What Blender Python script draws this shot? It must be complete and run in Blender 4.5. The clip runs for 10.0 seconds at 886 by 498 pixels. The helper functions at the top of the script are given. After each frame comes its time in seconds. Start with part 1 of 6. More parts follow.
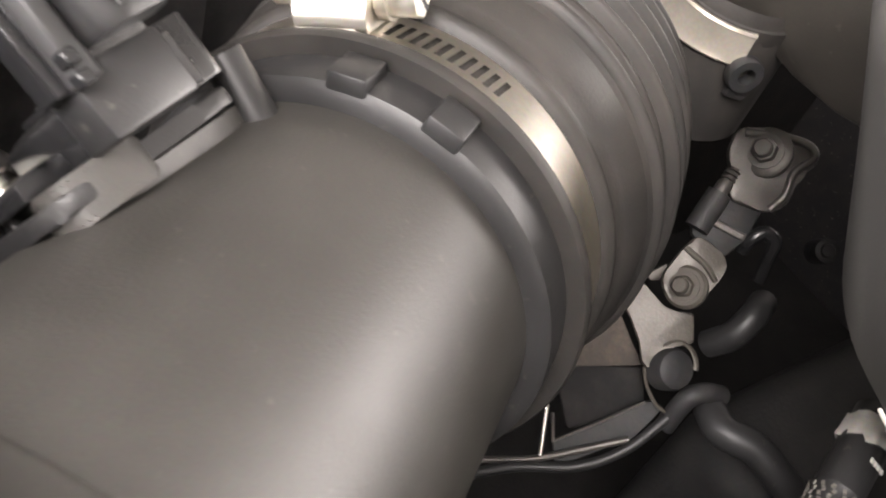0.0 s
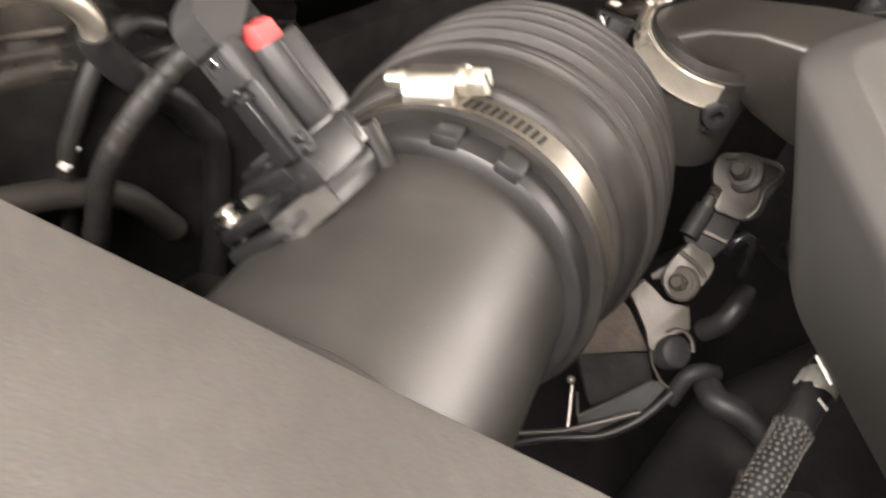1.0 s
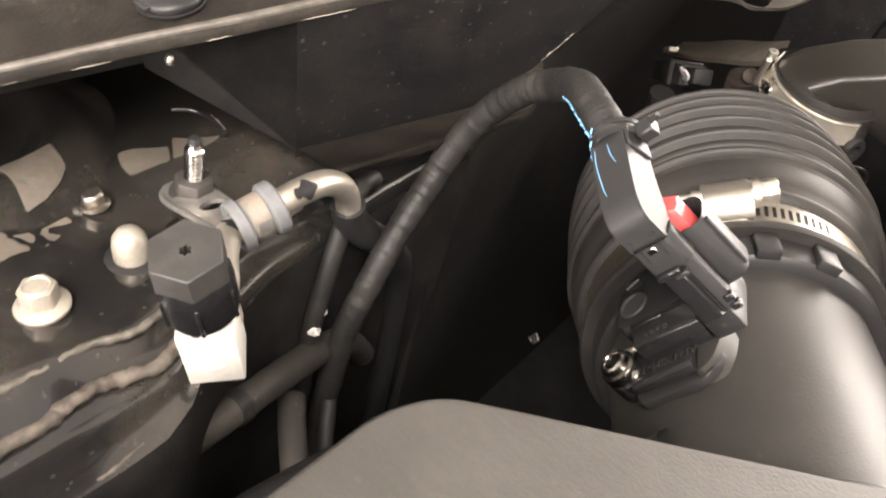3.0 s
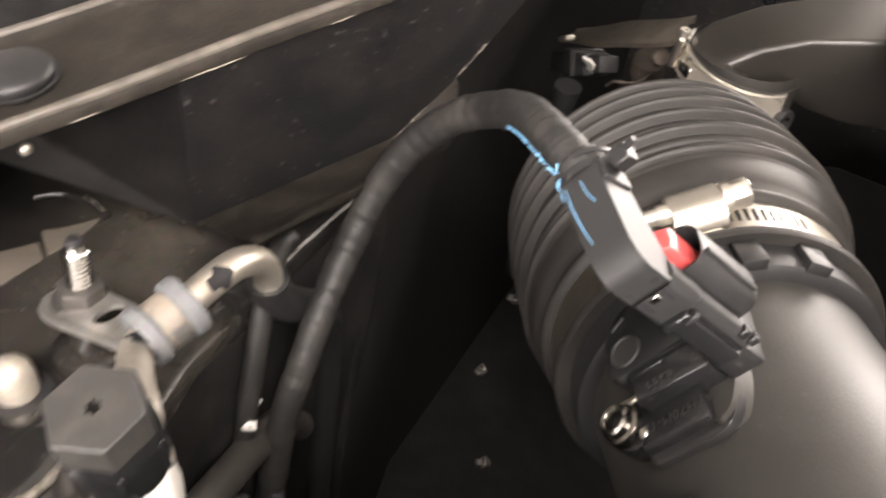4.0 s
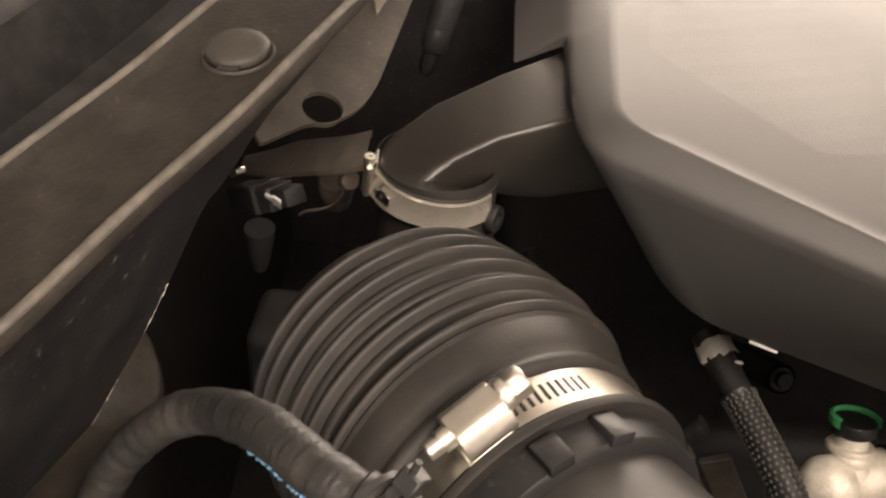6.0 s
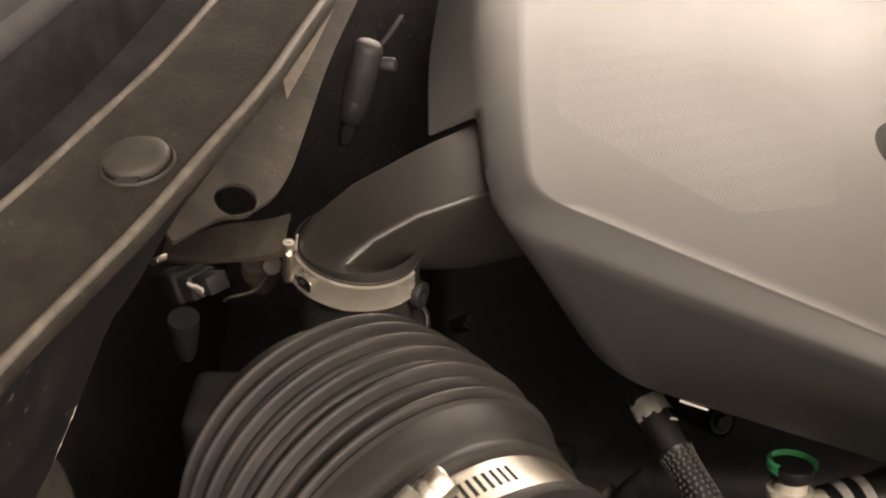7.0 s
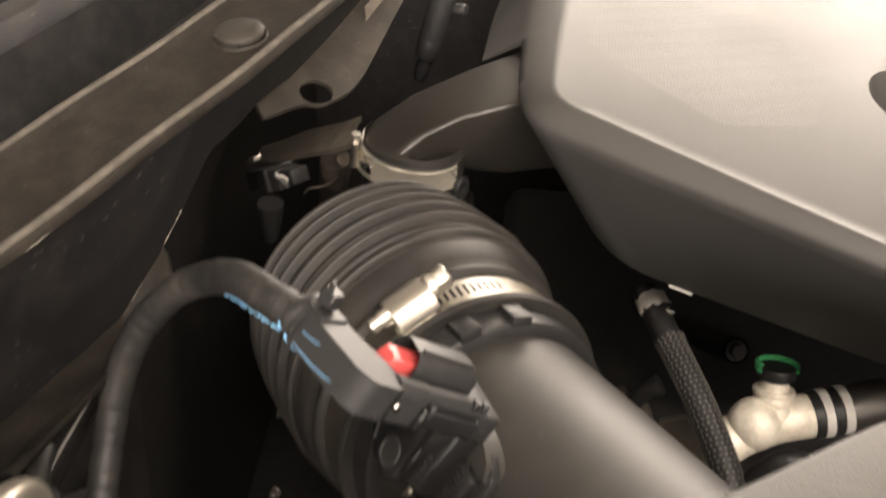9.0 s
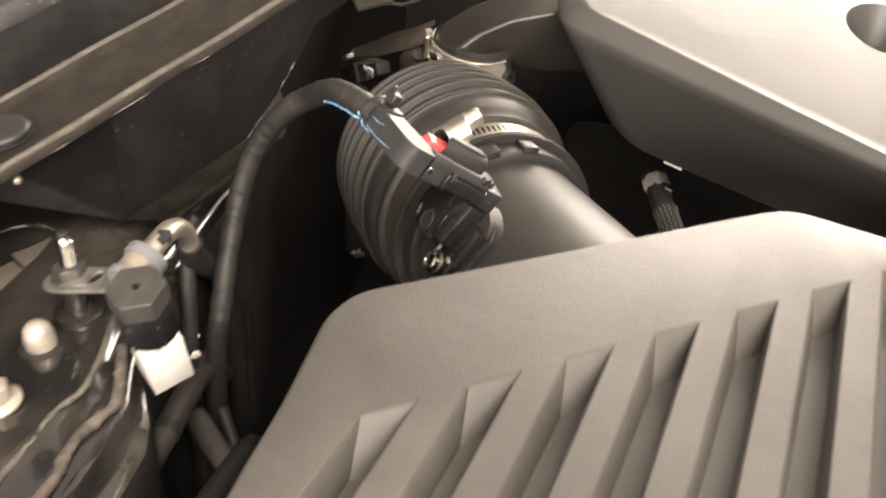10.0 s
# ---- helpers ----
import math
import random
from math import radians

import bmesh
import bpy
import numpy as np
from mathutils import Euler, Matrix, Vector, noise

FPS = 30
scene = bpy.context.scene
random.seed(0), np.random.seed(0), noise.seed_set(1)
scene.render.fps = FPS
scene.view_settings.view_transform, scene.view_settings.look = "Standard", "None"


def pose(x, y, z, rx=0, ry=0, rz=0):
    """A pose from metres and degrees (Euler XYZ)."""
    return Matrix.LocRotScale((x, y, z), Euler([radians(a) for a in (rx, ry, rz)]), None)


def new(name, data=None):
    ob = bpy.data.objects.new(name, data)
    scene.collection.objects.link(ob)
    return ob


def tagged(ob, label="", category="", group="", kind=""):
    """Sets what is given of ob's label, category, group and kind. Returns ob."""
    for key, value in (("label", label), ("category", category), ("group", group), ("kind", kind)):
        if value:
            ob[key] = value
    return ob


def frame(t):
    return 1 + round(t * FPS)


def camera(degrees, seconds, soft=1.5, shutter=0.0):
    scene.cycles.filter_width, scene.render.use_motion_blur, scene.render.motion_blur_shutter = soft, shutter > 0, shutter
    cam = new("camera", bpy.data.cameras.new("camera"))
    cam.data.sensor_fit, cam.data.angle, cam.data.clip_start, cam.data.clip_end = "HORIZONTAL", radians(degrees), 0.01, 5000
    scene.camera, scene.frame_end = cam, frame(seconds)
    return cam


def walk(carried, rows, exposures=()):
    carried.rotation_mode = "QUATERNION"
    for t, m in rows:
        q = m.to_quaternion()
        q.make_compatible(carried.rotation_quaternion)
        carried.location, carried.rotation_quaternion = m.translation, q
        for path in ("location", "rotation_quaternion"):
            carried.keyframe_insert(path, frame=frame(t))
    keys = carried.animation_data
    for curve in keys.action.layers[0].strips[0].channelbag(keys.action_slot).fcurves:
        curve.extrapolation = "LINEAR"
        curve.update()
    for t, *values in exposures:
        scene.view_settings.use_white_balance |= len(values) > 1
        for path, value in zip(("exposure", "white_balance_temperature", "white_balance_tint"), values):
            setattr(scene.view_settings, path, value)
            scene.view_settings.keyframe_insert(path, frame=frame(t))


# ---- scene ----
cam = camera(53.1, 10.0, soft=2.0, shutter=0.5)
ROWS = [  # seconds, place and turn
    (0.0, 0.0008, 0.0034, 1.0026, 43.64, -16.46, 58.06),
    (0.5, 0.0125, -0.0230, 1.0182, 44.72, -15.85, 55.47),
    (1.0, 0.0356, -0.0517, 1.0483, 45.54, -14.73, 57.17),
    (1.5, 0.0218, -0.0927, 1.0660, 45.84, -13.34, 58.65),
    (2.0, -0.0055, -0.1321, 1.0647, 46.82, -11.17, 53.72),
    (3.5, -0.0796, -0.1470, 1.0601, 49.42, -10.67, 36.99),
    (4.0, -0.0936, -0.1235, 1.0504, 50.19, -8.39, 30.61),
    (4.5, -0.1066, -0.0942, 1.0508, 51.06, -6.63, 22.34),
    (5.0, -0.1358, -0.0853, 1.0588, 52.37, -5.41, 14.35),
    (5.5, -0.1292, -0.0719, 1.0647, 53.39, -4.67, 7.93),
    (6.0, -0.1237, -0.0622, 1.0702, 54.21, -4.43, 4.04),
    (7.5, -0.1126, -0.0508, 1.0834, 58.18, -2.40, -2.05),
    (8.0, -0.1090, -0.0605, 1.0836, 58.43, -2.24, -1.44),
    (8.5, -0.1029, -0.0866, 1.0835, 58.05, -2.32, 1.25),
    (9.0, -0.0879, -0.1321, 1.0796, 56.99, -3.15, 6.63),
    (9.5, -0.0660, -0.1788, 1.0780, 55.30, -4.01, 11.66),
    (10.0, -0.0518, -0.2462, 1.0956, 54.59, -3.92, 13.43),
]
EXPOSURES = [(0.0, 1.5, 6500, 16), (1.0, 1.55, 6800, 16), (1.5, 1.22, 7100, 16), (2.0, 1.15, 7300, 16), (3.5, 1.3, 6700, 16), (4.5, 0.92, 7000, 18), (5.5, 0.55, 7700, 20), (7.5, 0.4, 7700, 18), (9.0, 0.55, 7400, 16), (9.5, 0.84, 7350, 16), (10.0, 0.98, 7300, 16)]
walk(cam, [(row[0], pose(*row[1:])) for row in ROWS], EXPOSURES)

# ---- light ----
# unseen sources assumed from highlights: lamps in front door, rear window and roof light
world = bpy.data.worlds.new("sky")
scene.world = world
world.use_nodes = True
sky = world.node_tree.nodes.new("ShaderNodeTexSky")
sky.sky_type, sky.sun_disc = "NISHITA", False
sky.sun_elevation, sky.sun_rotation = radians(40), radians(150)
background = world.node_tree.nodes["Background"]
background.inputs["Strength"].default_value = 0.06
world.node_tree.links.new(sky.outputs["Color"], background.inputs["Color"])


def opening_lamp(name, m, width, height, watts, colour):
    """An area lamp in an assumed opening of the unseen garage."""
    lamp = new(name, bpy.data.lights.new(name, "AREA"))
    lamp.data.shape, lamp.data.size, lamp.data.size_y, lamp.data.energy, lamp.data.color = "RECTANGLE", width, height, watts, colour
    lamp.matrix_basis = m
    return lamp


ASSUMED_WINDOW = (-0.3, 2.3, 1.0, 2.4)  # x0, x1, z0, z1
ASSUMED_ROOF_LIGHT = (0.0, 1.6, -2.1, -0.8)  # x0, x1, y0, y1
ASSUMED_DOORWAY = (-0.9, 1.3, 0.0, 2.0)  # x0, x1, z0, z1
x0, x1, z0, z1 = ASSUMED_WINDOW
opening_lamp("north_opening_lamp", pose((x0 + x1) / 2, 3.5, (z0 + z1) / 2, -90, 0, 0), x1 - x0, z1 - z0, 170, (1.0, 0.95, 0.88))
x0, x1, y0, y1 = ASSUMED_ROOF_LIGHT
opening_lamp("roof_opening_lamp", pose((x0 + x1) / 2, (y0 + y1) / 2, 2.68), x1 - x0, y1 - y0, 114, (1.0, 0.96, 0.9))
x0, x1, z0, z1 = ASSUMED_DOORWAY
opening_lamp("door_opening_lamp", pose((x0 + x1) / 2, -2.7, (z0 + z1) / 2 + 0.25, 90, 0, 0), x1 - x0, z1 - z0 - 0.5, 130, (1.0, 0.97, 0.93))


# ---- materials ----
def material(name, base, rough, metal=0.0, grain=1200.0, bump=0.1, second=None, spread=0.35, stain=35.0, coat=0.0, spec=0.5, seed=0.0, specks=0.0, edge=(0.42, 0.7), streak=0.0):
    """A surface with a fine grain, stains of a second colour, specks of pale dust and wiped streaks."""
    m = bpy.data.materials.new(name)
    m.use_nodes = True
    t = m.node_tree
    b = t.nodes["Principled BSDF"]
    link = t.links.new
    where = t.nodes.new("ShaderNodeTexCoord")
    shift = t.nodes.new("ShaderNodeMapping")
    shift.inputs["Location"].default_value = (seed, seed * 1.7, seed * 0.3)
    link(where.outputs["Object"], shift.inputs["Vector"])
    fine, coarse = t.nodes.new("ShaderNodeTexNoise"), t.nodes.new("ShaderNodeTexNoise")
    fine.inputs["Scale"].default_value, fine.inputs["Detail"].default_value = grain, 3
    coarse.inputs["Scale"].default_value, coarse.inputs["Detail"].default_value, coarse.inputs["Roughness"].default_value = stain, 7, 0.65
    link(shift.outputs["Vector"], fine.inputs["Vector"])
    link(shift.outputs["Vector"], coarse.inputs["Vector"])
    ramp = t.nodes.new("ShaderNodeValToRGB")
    ramp.color_ramp.elements[0].position, ramp.color_ramp.elements[1].position = edge
    link(coarse.outputs["Fac"], ramp.inputs["Fac"])
    mix = t.nodes.new("ShaderNodeMix")
    mix.data_type = "RGBA"
    mix.inputs["A"].default_value = (*base, 1)
    mix.inputs["B"].default_value = (*(second or [min(1, c * (1 + spread)) for c in base]), 1)
    link(ramp.outputs["Color"], mix.inputs["Factor"])
    speck = t.nodes.new("ShaderNodeMix")
    speck.data_type, speck.blend_type = "RGBA", "OVERLAY"
    speck.inputs["Factor"].default_value = 0.25
    link(mix.outputs["Result"], speck.inputs["A"])
    link(fine.outputs["Color"], speck.inputs["B"])
    flat = t.nodes.new("ShaderNodeHueSaturation")
    flat.inputs["Saturation"].default_value = 0.9
    link(speck.outputs["Result"], flat.inputs["Color"])
    link(flat.outputs["Color"], b.inputs["Base Color"])
    if specks:
        dots = t.nodes.new("ShaderNodeTexNoise")
        dots.inputs["Scale"].default_value, dots.inputs["Detail"].default_value = 330, 2
        link(shift.outputs["Vector"], dots.inputs["Vector"])
        pick = t.nodes.new("ShaderNodeMapRange")
        pick.inputs["From Min"].default_value, pick.inputs["From Max"].default_value, pick.inputs["To Max"].default_value = 0.68, 0.74, specks
        link(dots.outputs["Fac"], pick.inputs["Value"])
        dusty = t.nodes.new("ShaderNodeMix")
        dusty.data_type = "RGBA"
        dusty.inputs["B"].default_value = (0.3, 0.27, 0.23, 1)
        link(pick.outputs["Result"], dusty.inputs["Factor"])
        link(flat.outputs["Color"], dusty.inputs["A"])
        link(dusty.outputs["Result"], b.inputs["Base Color"])
    if streak:
        wiped = t.nodes.new("ShaderNodeMapping")
        wiped.inputs["Rotation"].default_value, wiped.inputs["Scale"].default_value = (0, 0, radians(38)), (160, 900, 200)
        link(where.outputs["Object"], wiped.inputs["Vector"])
        lines = t.nodes.new("ShaderNodeTexNoise")
        lines.inputs["Scale"].default_value, lines.inputs["Detail"].default_value = 1.0, 4
        link(wiped.outputs["Vector"], lines.inputs["Vector"])
        depth = t.nodes.new("ShaderNodeMapRange")
        depth.inputs["From Min"].default_value, depth.inputs["From Max"].default_value = 0.3, 0.7
        depth.inputs["To Min"].default_value, depth.inputs["To Max"].default_value = 1 - streak, 1 + streak
        link(lines.outputs["Fac"], depth.inputs["Value"])
        wipe = t.nodes.new("ShaderNodeVectorMath")
        wipe.operation = "SCALE"
        link(b.inputs["Base Color"].links[0].from_socket, wipe.inputs[0])
        link(depth.outputs["Result"], wipe.inputs["Scale"])
        link(wipe.outputs["Vector"], b.inputs["Base Color"])
    r = t.nodes.new("ShaderNodeMapRange")
    r.inputs["To Min"].default_value, r.inputs["To Max"].default_value = max(0.03, rough - 0.08), min(1, rough + 0.12)
    link(coarse.outputs["Fac"], r.inputs["Value"])
    link(r.outputs["Result"], b.inputs["Roughness"])
    b.inputs["Metallic"].default_value, b.inputs["Coat Weight"].default_value, b.inputs["Specular IOR Level"].default_value = metal, coat, spec
    if bump:
        relief = t.nodes.new("ShaderNodeBump")
        relief.inputs["Strength"].default_value, relief.inputs["Distance"].default_value = bump, 0.0006
        link(fine.outputs["Fac"], relief.inputs["Height"])
        link(relief.outputs["Normal"], b.inputs["Normal"])
    return m


BOX = material("grained grey plastic", (0.043, 0.04, 0.0352), 0.5, grain=1400, bump=0.2, spread=0.45, stain=18, specks=0.04, streak=0.07)
PIPE = material("matt grey plastic", (0.024, 0.0225, 0.0198), 0.48, grain=1500, bump=0.1, spread=0.35, stain=40, specks=0.05)
COVER = material("dark grey plastic", (0.039, 0.0375, 0.0352), 0.45, grain=2000, bump=0.12, spread=0.15, stain=14, spec=0.44)
BLACK = material("black plastic", (0.014, 0.0138, 0.014), 0.42, grain=1500, bump=0.08, spread=0.5, spec=0.35, specks=0.08)
SENSOR = material("glossy black plastic", (0.0095, 0.0095, 0.01), 0.22, grain=1500, bump=0.05, spread=0.5, spec=0.36)
PLUG = material("dark grey nylon", (0.0165, 0.0164, 0.0164), 0.48, grain=1500, bump=0.06, spread=0.3, spec=0.34)
RUBBER = material("ribbed rubber", (0.0165, 0.0154, 0.0143), 0.5, grain=1200, bump=0.12, second=(0.028, 0.0246, 0.0215), stain=45, spec=0.3, specks=0.02)
TAPE = material("dusty wrapped tape", (0.014, 0.0136, 0.013), 0.5, grain=900, bump=0.4, second=(0.028, 0.0252, 0.0222), stain=70, spec=0.3)
STEEL = material("zinc plated steel", (0.72, 0.68, 0.6), 0.34, 1.0, grain=900, bump=0.05, spread=-0.15, stain=90)
DULL_STEEL = material("dull steel", (0.42, 0.39, 0.34), 0.4, 1.0, grain=1100, bump=0.2, second=(0.2, 0.16, 0.12), stain=120)
SCREW = material("dark plated screw", (0.3, 0.285, 0.26), 0.22, 1.0, grain=900, bump=0.08, second=(0.16, 0.15, 0.13), stain=150)
CHROME = material("bright zinc", (0.82, 0.8, 0.76), 0.16, 1.0, grain=900, bump=0.05, spread=-0.2, stain=120)
PIPE_METAL = material("warm bare aluminium", (0.66, 0.61, 0.52), 0.36, 0.85, grain=1600, bump=0.15, second=(0.5, 0.44, 0.35), stain=60)
BRACKET_PALE = material("pale plated bracket", (0.36, 0.345, 0.32), 0.4, 0.75, grain=900, bump=0.15, second=(0.2, 0.185, 0.165), stain=90)
CAST = material("cast aluminium", (0.78, 0.72, 0.6), 0.42, 0.1, grain=900, bump=0.5, second=(0.55, 0.49, 0.39), stain=120)
WHITE_METAL = material("milled white aluminium", (0.6, 0.585, 0.545), 0.5, 0.2, grain=1500, bump=0.1, second=(0.5, 0.47, 0.4), stain=70)
WALL_PAINT = material("black body paint", (0.019, 0.0188, 0.0208), 0.42, grain=700, bump=0.22, second=(0.036, 0.032, 0.0295), stain=60, seed=1, specks=0.35)
DUST = material("dusty ledge paint", (0.027, 0.0232, 0.019), 0.6, grain=700, bump=0.35, second=(0.052, 0.0436, 0.0345), stain=75, seed=2, spec=0.3, specks=0.1)
FLANGE = material("brown grimy flange", (0.016, 0.0136, 0.011), 0.6, grain=700, bump=0.35, second=(0.036, 0.03, 0.0235), stain=75, seed=2, spec=0.25)
MUD = material("dried beige mud", (0.12, 0.1, 0.078), 0.6, grain=500, bump=0.25, second=(0.085, 0.07, 0.055), stain=60, seed=4)
CAP = material("dusty black nylon", (0.026, 0.0248, 0.0232), 0.42, grain=900, bump=0.1, second=(0.05, 0.0455, 0.04), stain=90, spec=0.5)
ZINC = material("dull zinc", (0.42, 0.38, 0.315), 0.4, 0.45, grain=900, bump=0.12, second=(0.36, 0.315, 0.255), stain=120)
GRIMY = material("grimy brown casting", (0.085, 0.072, 0.057), 0.5, grain=700, bump=0.4, second=(0.05, 0.042, 0.033), stain=110)
APRON = material("grimy apron paint", (0.013, 0.0122, 0.0118), 0.13, grain=300, bump=0.06, second=(0.05, 0.043, 0.034), stain=13, seed=5, specks=0.08, edge=(0.44, 0.72), coat=0.5)
EDGE = material("dusty crease with painted highlight", (0.1, 0.088, 0.07), 0.5, grain=700, bump=0.5, second=(0.035, 0.031, 0.026), stain=130, specks=0.2)
SEALER = material("dirty seam sealer", (0.05, 0.04, 0.03), 0.75, grain=500, bump=0.8, second=(0.13, 0.107, 0.085), stain=160)
RED = material("red plastic", (0.5, 0.022, 0.02), 0.35, grain=900, bump=0.05, spread=0.1)
GREEN = material("green plastic", (0.02, 0.5, 0.16), 0.4, grain=900, bump=0.05, spread=0.15)
DUSTY_HOSE = material("brown dusty hose", (0.022, 0.0195, 0.0165), 0.6, grain=700, bump=0.3, second=(0.042, 0.036, 0.029), stain=60, specks=0.2)
BLUE = material("blue paint mark", (0.1, 0.33, 0.56), 0.5, grain=900, bump=0.0, spread=0.2)
DARK = material("oily black metal", (0.015, 0.0148, 0.0154), 0.55, grain=400, bump=0.4, second=(0.028, 0.0267, 0.0255), stain=50, spec=0.25)
PALE = material("pale printed tag", (0.62, 0.6, 0.56), 0.6, grain=900, bump=0.1, spread=-0.2, stain=120)
CONCRETE = material("grey concrete", (0.22, 0.21, 0.2), 0.85, grain=60, bump=0.2, spread=-0.3, stain=2)
PLASTER = material("grey plaster", (0.5, 0.485, 0.46), 0.9, grain=40, bump=0.1, spread=-0.1, stain=1.5)
CASTING = material("brown-grey casting", (0.2, 0.17, 0.135), 0.45, grain=900, bump=0.25, second=(0.13, 0.11, 0.088), stain=60)
ALLOY = material("worn alloy", (0.062, 0.0545, 0.0445), 0.45, 0.3, grain=900, bump=0.25, second=(0.055, 0.048, 0.039), stain=90)
DUCT = material("smooth dusty duct plastic", (0.0185, 0.0166, 0.014), 0.34, grain=1400, bump=0.08, second=(0.029, 0.0255, 0.021), stain=22, spec=0.5, specks=0.06)
CHIP = material("chipped paint edge", (0.3, 0.27, 0.22), 0.6, grain=900, bump=0.2, second=(0.14, 0.12, 0.1), stain=300)
BAND = material("bright band steel", (0.62, 0.565, 0.475), 0.22, 0.72, grain=900, bump=0.03, spread=-0.2, stain=60)
BRAID = material("grey braid thread", (0.09, 0.083, 0.073), 0.55, grain=900, bump=0.2, second=(0.08, 0.073, 0.064), stain=300)
CLIP = material("dusty clip plastic", (0.024, 0.0215, 0.018), 0.55, grain=900, bump=0.15, second=(0.038, 0.033, 0.027), stain=120, spec=0.2)
BEAD = material("worn dusty edge with painted highlight", (0.05, 0.043, 0.035), 0.4, grain=900, bump=0.3, second=(0.1, 0.086, 0.07), stain=120)
STICKER = material("faded paper", (0.36, 0.31, 0.25), 0.7, grain=900, bump=0.1, spread=-0.25, stain=90)
# near-black for the gutter and inner walls; in gaps and recesses it imitates shade
NEAR_BLACK = material("near-black matt", (0.0115, 0.0112, 0.0112), 0.75, grain=700, bump=0.3, second=(0.024, 0.022, 0.021), stain=60, spec=0.1)
# floor blackened so that its colour holds the bay's deep shade
FLOOR = material("blackened bay floor", (0.011, 0.0108, 0.011), 0.7, grain=400, bump=0.4, second=(0.019, 0.0183, 0.0176), stain=30, spec=0.1)
RUST = material("rusty casting", (0.036, 0.029, 0.023), 0.85, grain=700, bump=0.6, second=(0.09, 0.065, 0.048), stain=90)
BRACKET = material("stamped grey bracket", (0.085, 0.078, 0.071), 0.42, 0.6, grain=900, bump=0.2, second=(0.1, 0.09, 0.08), stain=70)


def dotted(m, pitch):
    """Adds a moulded pattern of fine dots to a plain surface."""
    t = m.node_tree
    cells, where, relief = t.nodes.new("ShaderNodeTexVoronoi"), t.nodes.new("ShaderNodeTexCoord"), t.nodes.new("ShaderNodeBump")
    cells.inputs["Scale"].default_value, cells.inputs["Randomness"].default_value = 1 / pitch, 0.0
    t.links.new(where.outputs["Object"], cells.inputs["Vector"])
    relief.inputs["Strength"].default_value, relief.inputs["Distance"].default_value = 0.2, 0.0005
    t.links.new(cells.outputs["Distance"], relief.inputs["Height"])
    t.links.new(relief.outputs["Normal"], t.nodes["Principled BSDF"].inputs["Normal"])
    return m


COVER_MESH = dotted(material("dotted grey plastic", (0.042, 0.0405, 0.038), 0.48, grain=2000, bump=0.12, spread=0.15, stain=14, spec=0.5), 0.0014)


# ---- building helpers ----
def thing(name, label, category, m=None, kind="", group=""):
    ob = new(name)
    ob.empty_display_size = 0.01
    ob.matrix_basis = m or Matrix()
    return tagged(ob, label, category, group, kind)


def finish(me, angle):
    me.shade_smooth()
    me.set_sharp_from_angle(angle=radians(angle))


def part(name, bm, mat, parent=None, label="", angle=38):
    """Links a bmesh as one mesh object under a thing or a part; its points are in the thing's own space."""
    me = bpy.data.meshes.new(name)
    bmesh.ops.recalc_face_normals(bm, faces=bm.faces)
    bm.to_mesh(me)
    bm.free()
    me.materials.append(mat)
    finish(me, angle)
    ob = new(name, me)
    ob.parent = parent
    if label:
        tagged(ob, label)
    return ob


def structure(name, bm, mat, label, category, angle=38):
    return tagged(part(name, bm, mat, None, angle=angle), label, category, kind="structure")


def box(x0, x1, y0, y1, z0, z1, bevel=0.0, seg=2, bm=None):
    bm = bm or bmesh.new()
    v = [bm.verts.new(p) for p in ((x0, y0, z0), (x1, y0, z0), (x1, y1, z0), (x0, y1, z0), (x0, y0, z1), (x1, y0, z1), (x1, y1, z1), (x0, y1, z1))]
    f = [bm.faces.new([v[i] for i in q]) for q in ((3, 2, 1, 0), (4, 5, 6, 7), (0, 1, 5, 4), (1, 2, 6, 5), (2, 3, 7, 6), (3, 0, 4, 7))]
    if bevel:
        bmesh.ops.bevel(bm, geom=list({e for q in f for e in q.edges}), offset=bevel, segments=seg, affect="EDGES", profile=0.5)
    return bm


def prism(points, z0, z1, bevel=0.0, seg=2, bm=None, axis="z"):
    """A polygon drawn out along an axis."""
    bm = bm or bmesh.new()
    place = {"z": lambda a, b, c: (a, b, c), "x": lambda a, b, c: (c, a, b), "y": lambda a, b, c: (a, c, b)}[axis]
    low, high = [bm.verts.new(place(*p, z0)) for p in points], [bm.verts.new(place(*p, z1)) for p in points]
    f = [bm.faces.new(low[::-1]), bm.faces.new(high)]
    n = len(points)
    f += [bm.faces.new((low[i], low[(i + 1) % n], high[(i + 1) % n], high[i])) for i in range(n)]
    if bevel:
        bmesh.ops.bevel(bm, geom=list({e for q in f for e in q.edges}), offset=bevel, segments=seg, affect="EDGES", profile=0.5)
    return bm


def rounded(points, radius, steps=5):
    """A polygon with its corners rounded; radius may be one number or one for each corner."""
    out = []
    n = len(points)
    for i in range(n):
        r = radius[i] if isinstance(radius, (list, tuple)) else radius
        p, a, b = Vector(points[i]), Vector(points[i - 1]), Vector(points[(i + 1) % n])
        u, w = (a - p), (b - p)
        r = min(r, u.length * 0.45, w.length * 0.45)
        if r <= 0:
            out.append(p)
            continue
        u, w = p + u.normalized() * r, p + w.normalized() * r
        for k in range(steps + 1):
            s = k / steps
            out.append(u * (1 - s) ** 2 + p * 2 * s * (1 - s) + w * s * s)
    return [tuple(p) for p in out]


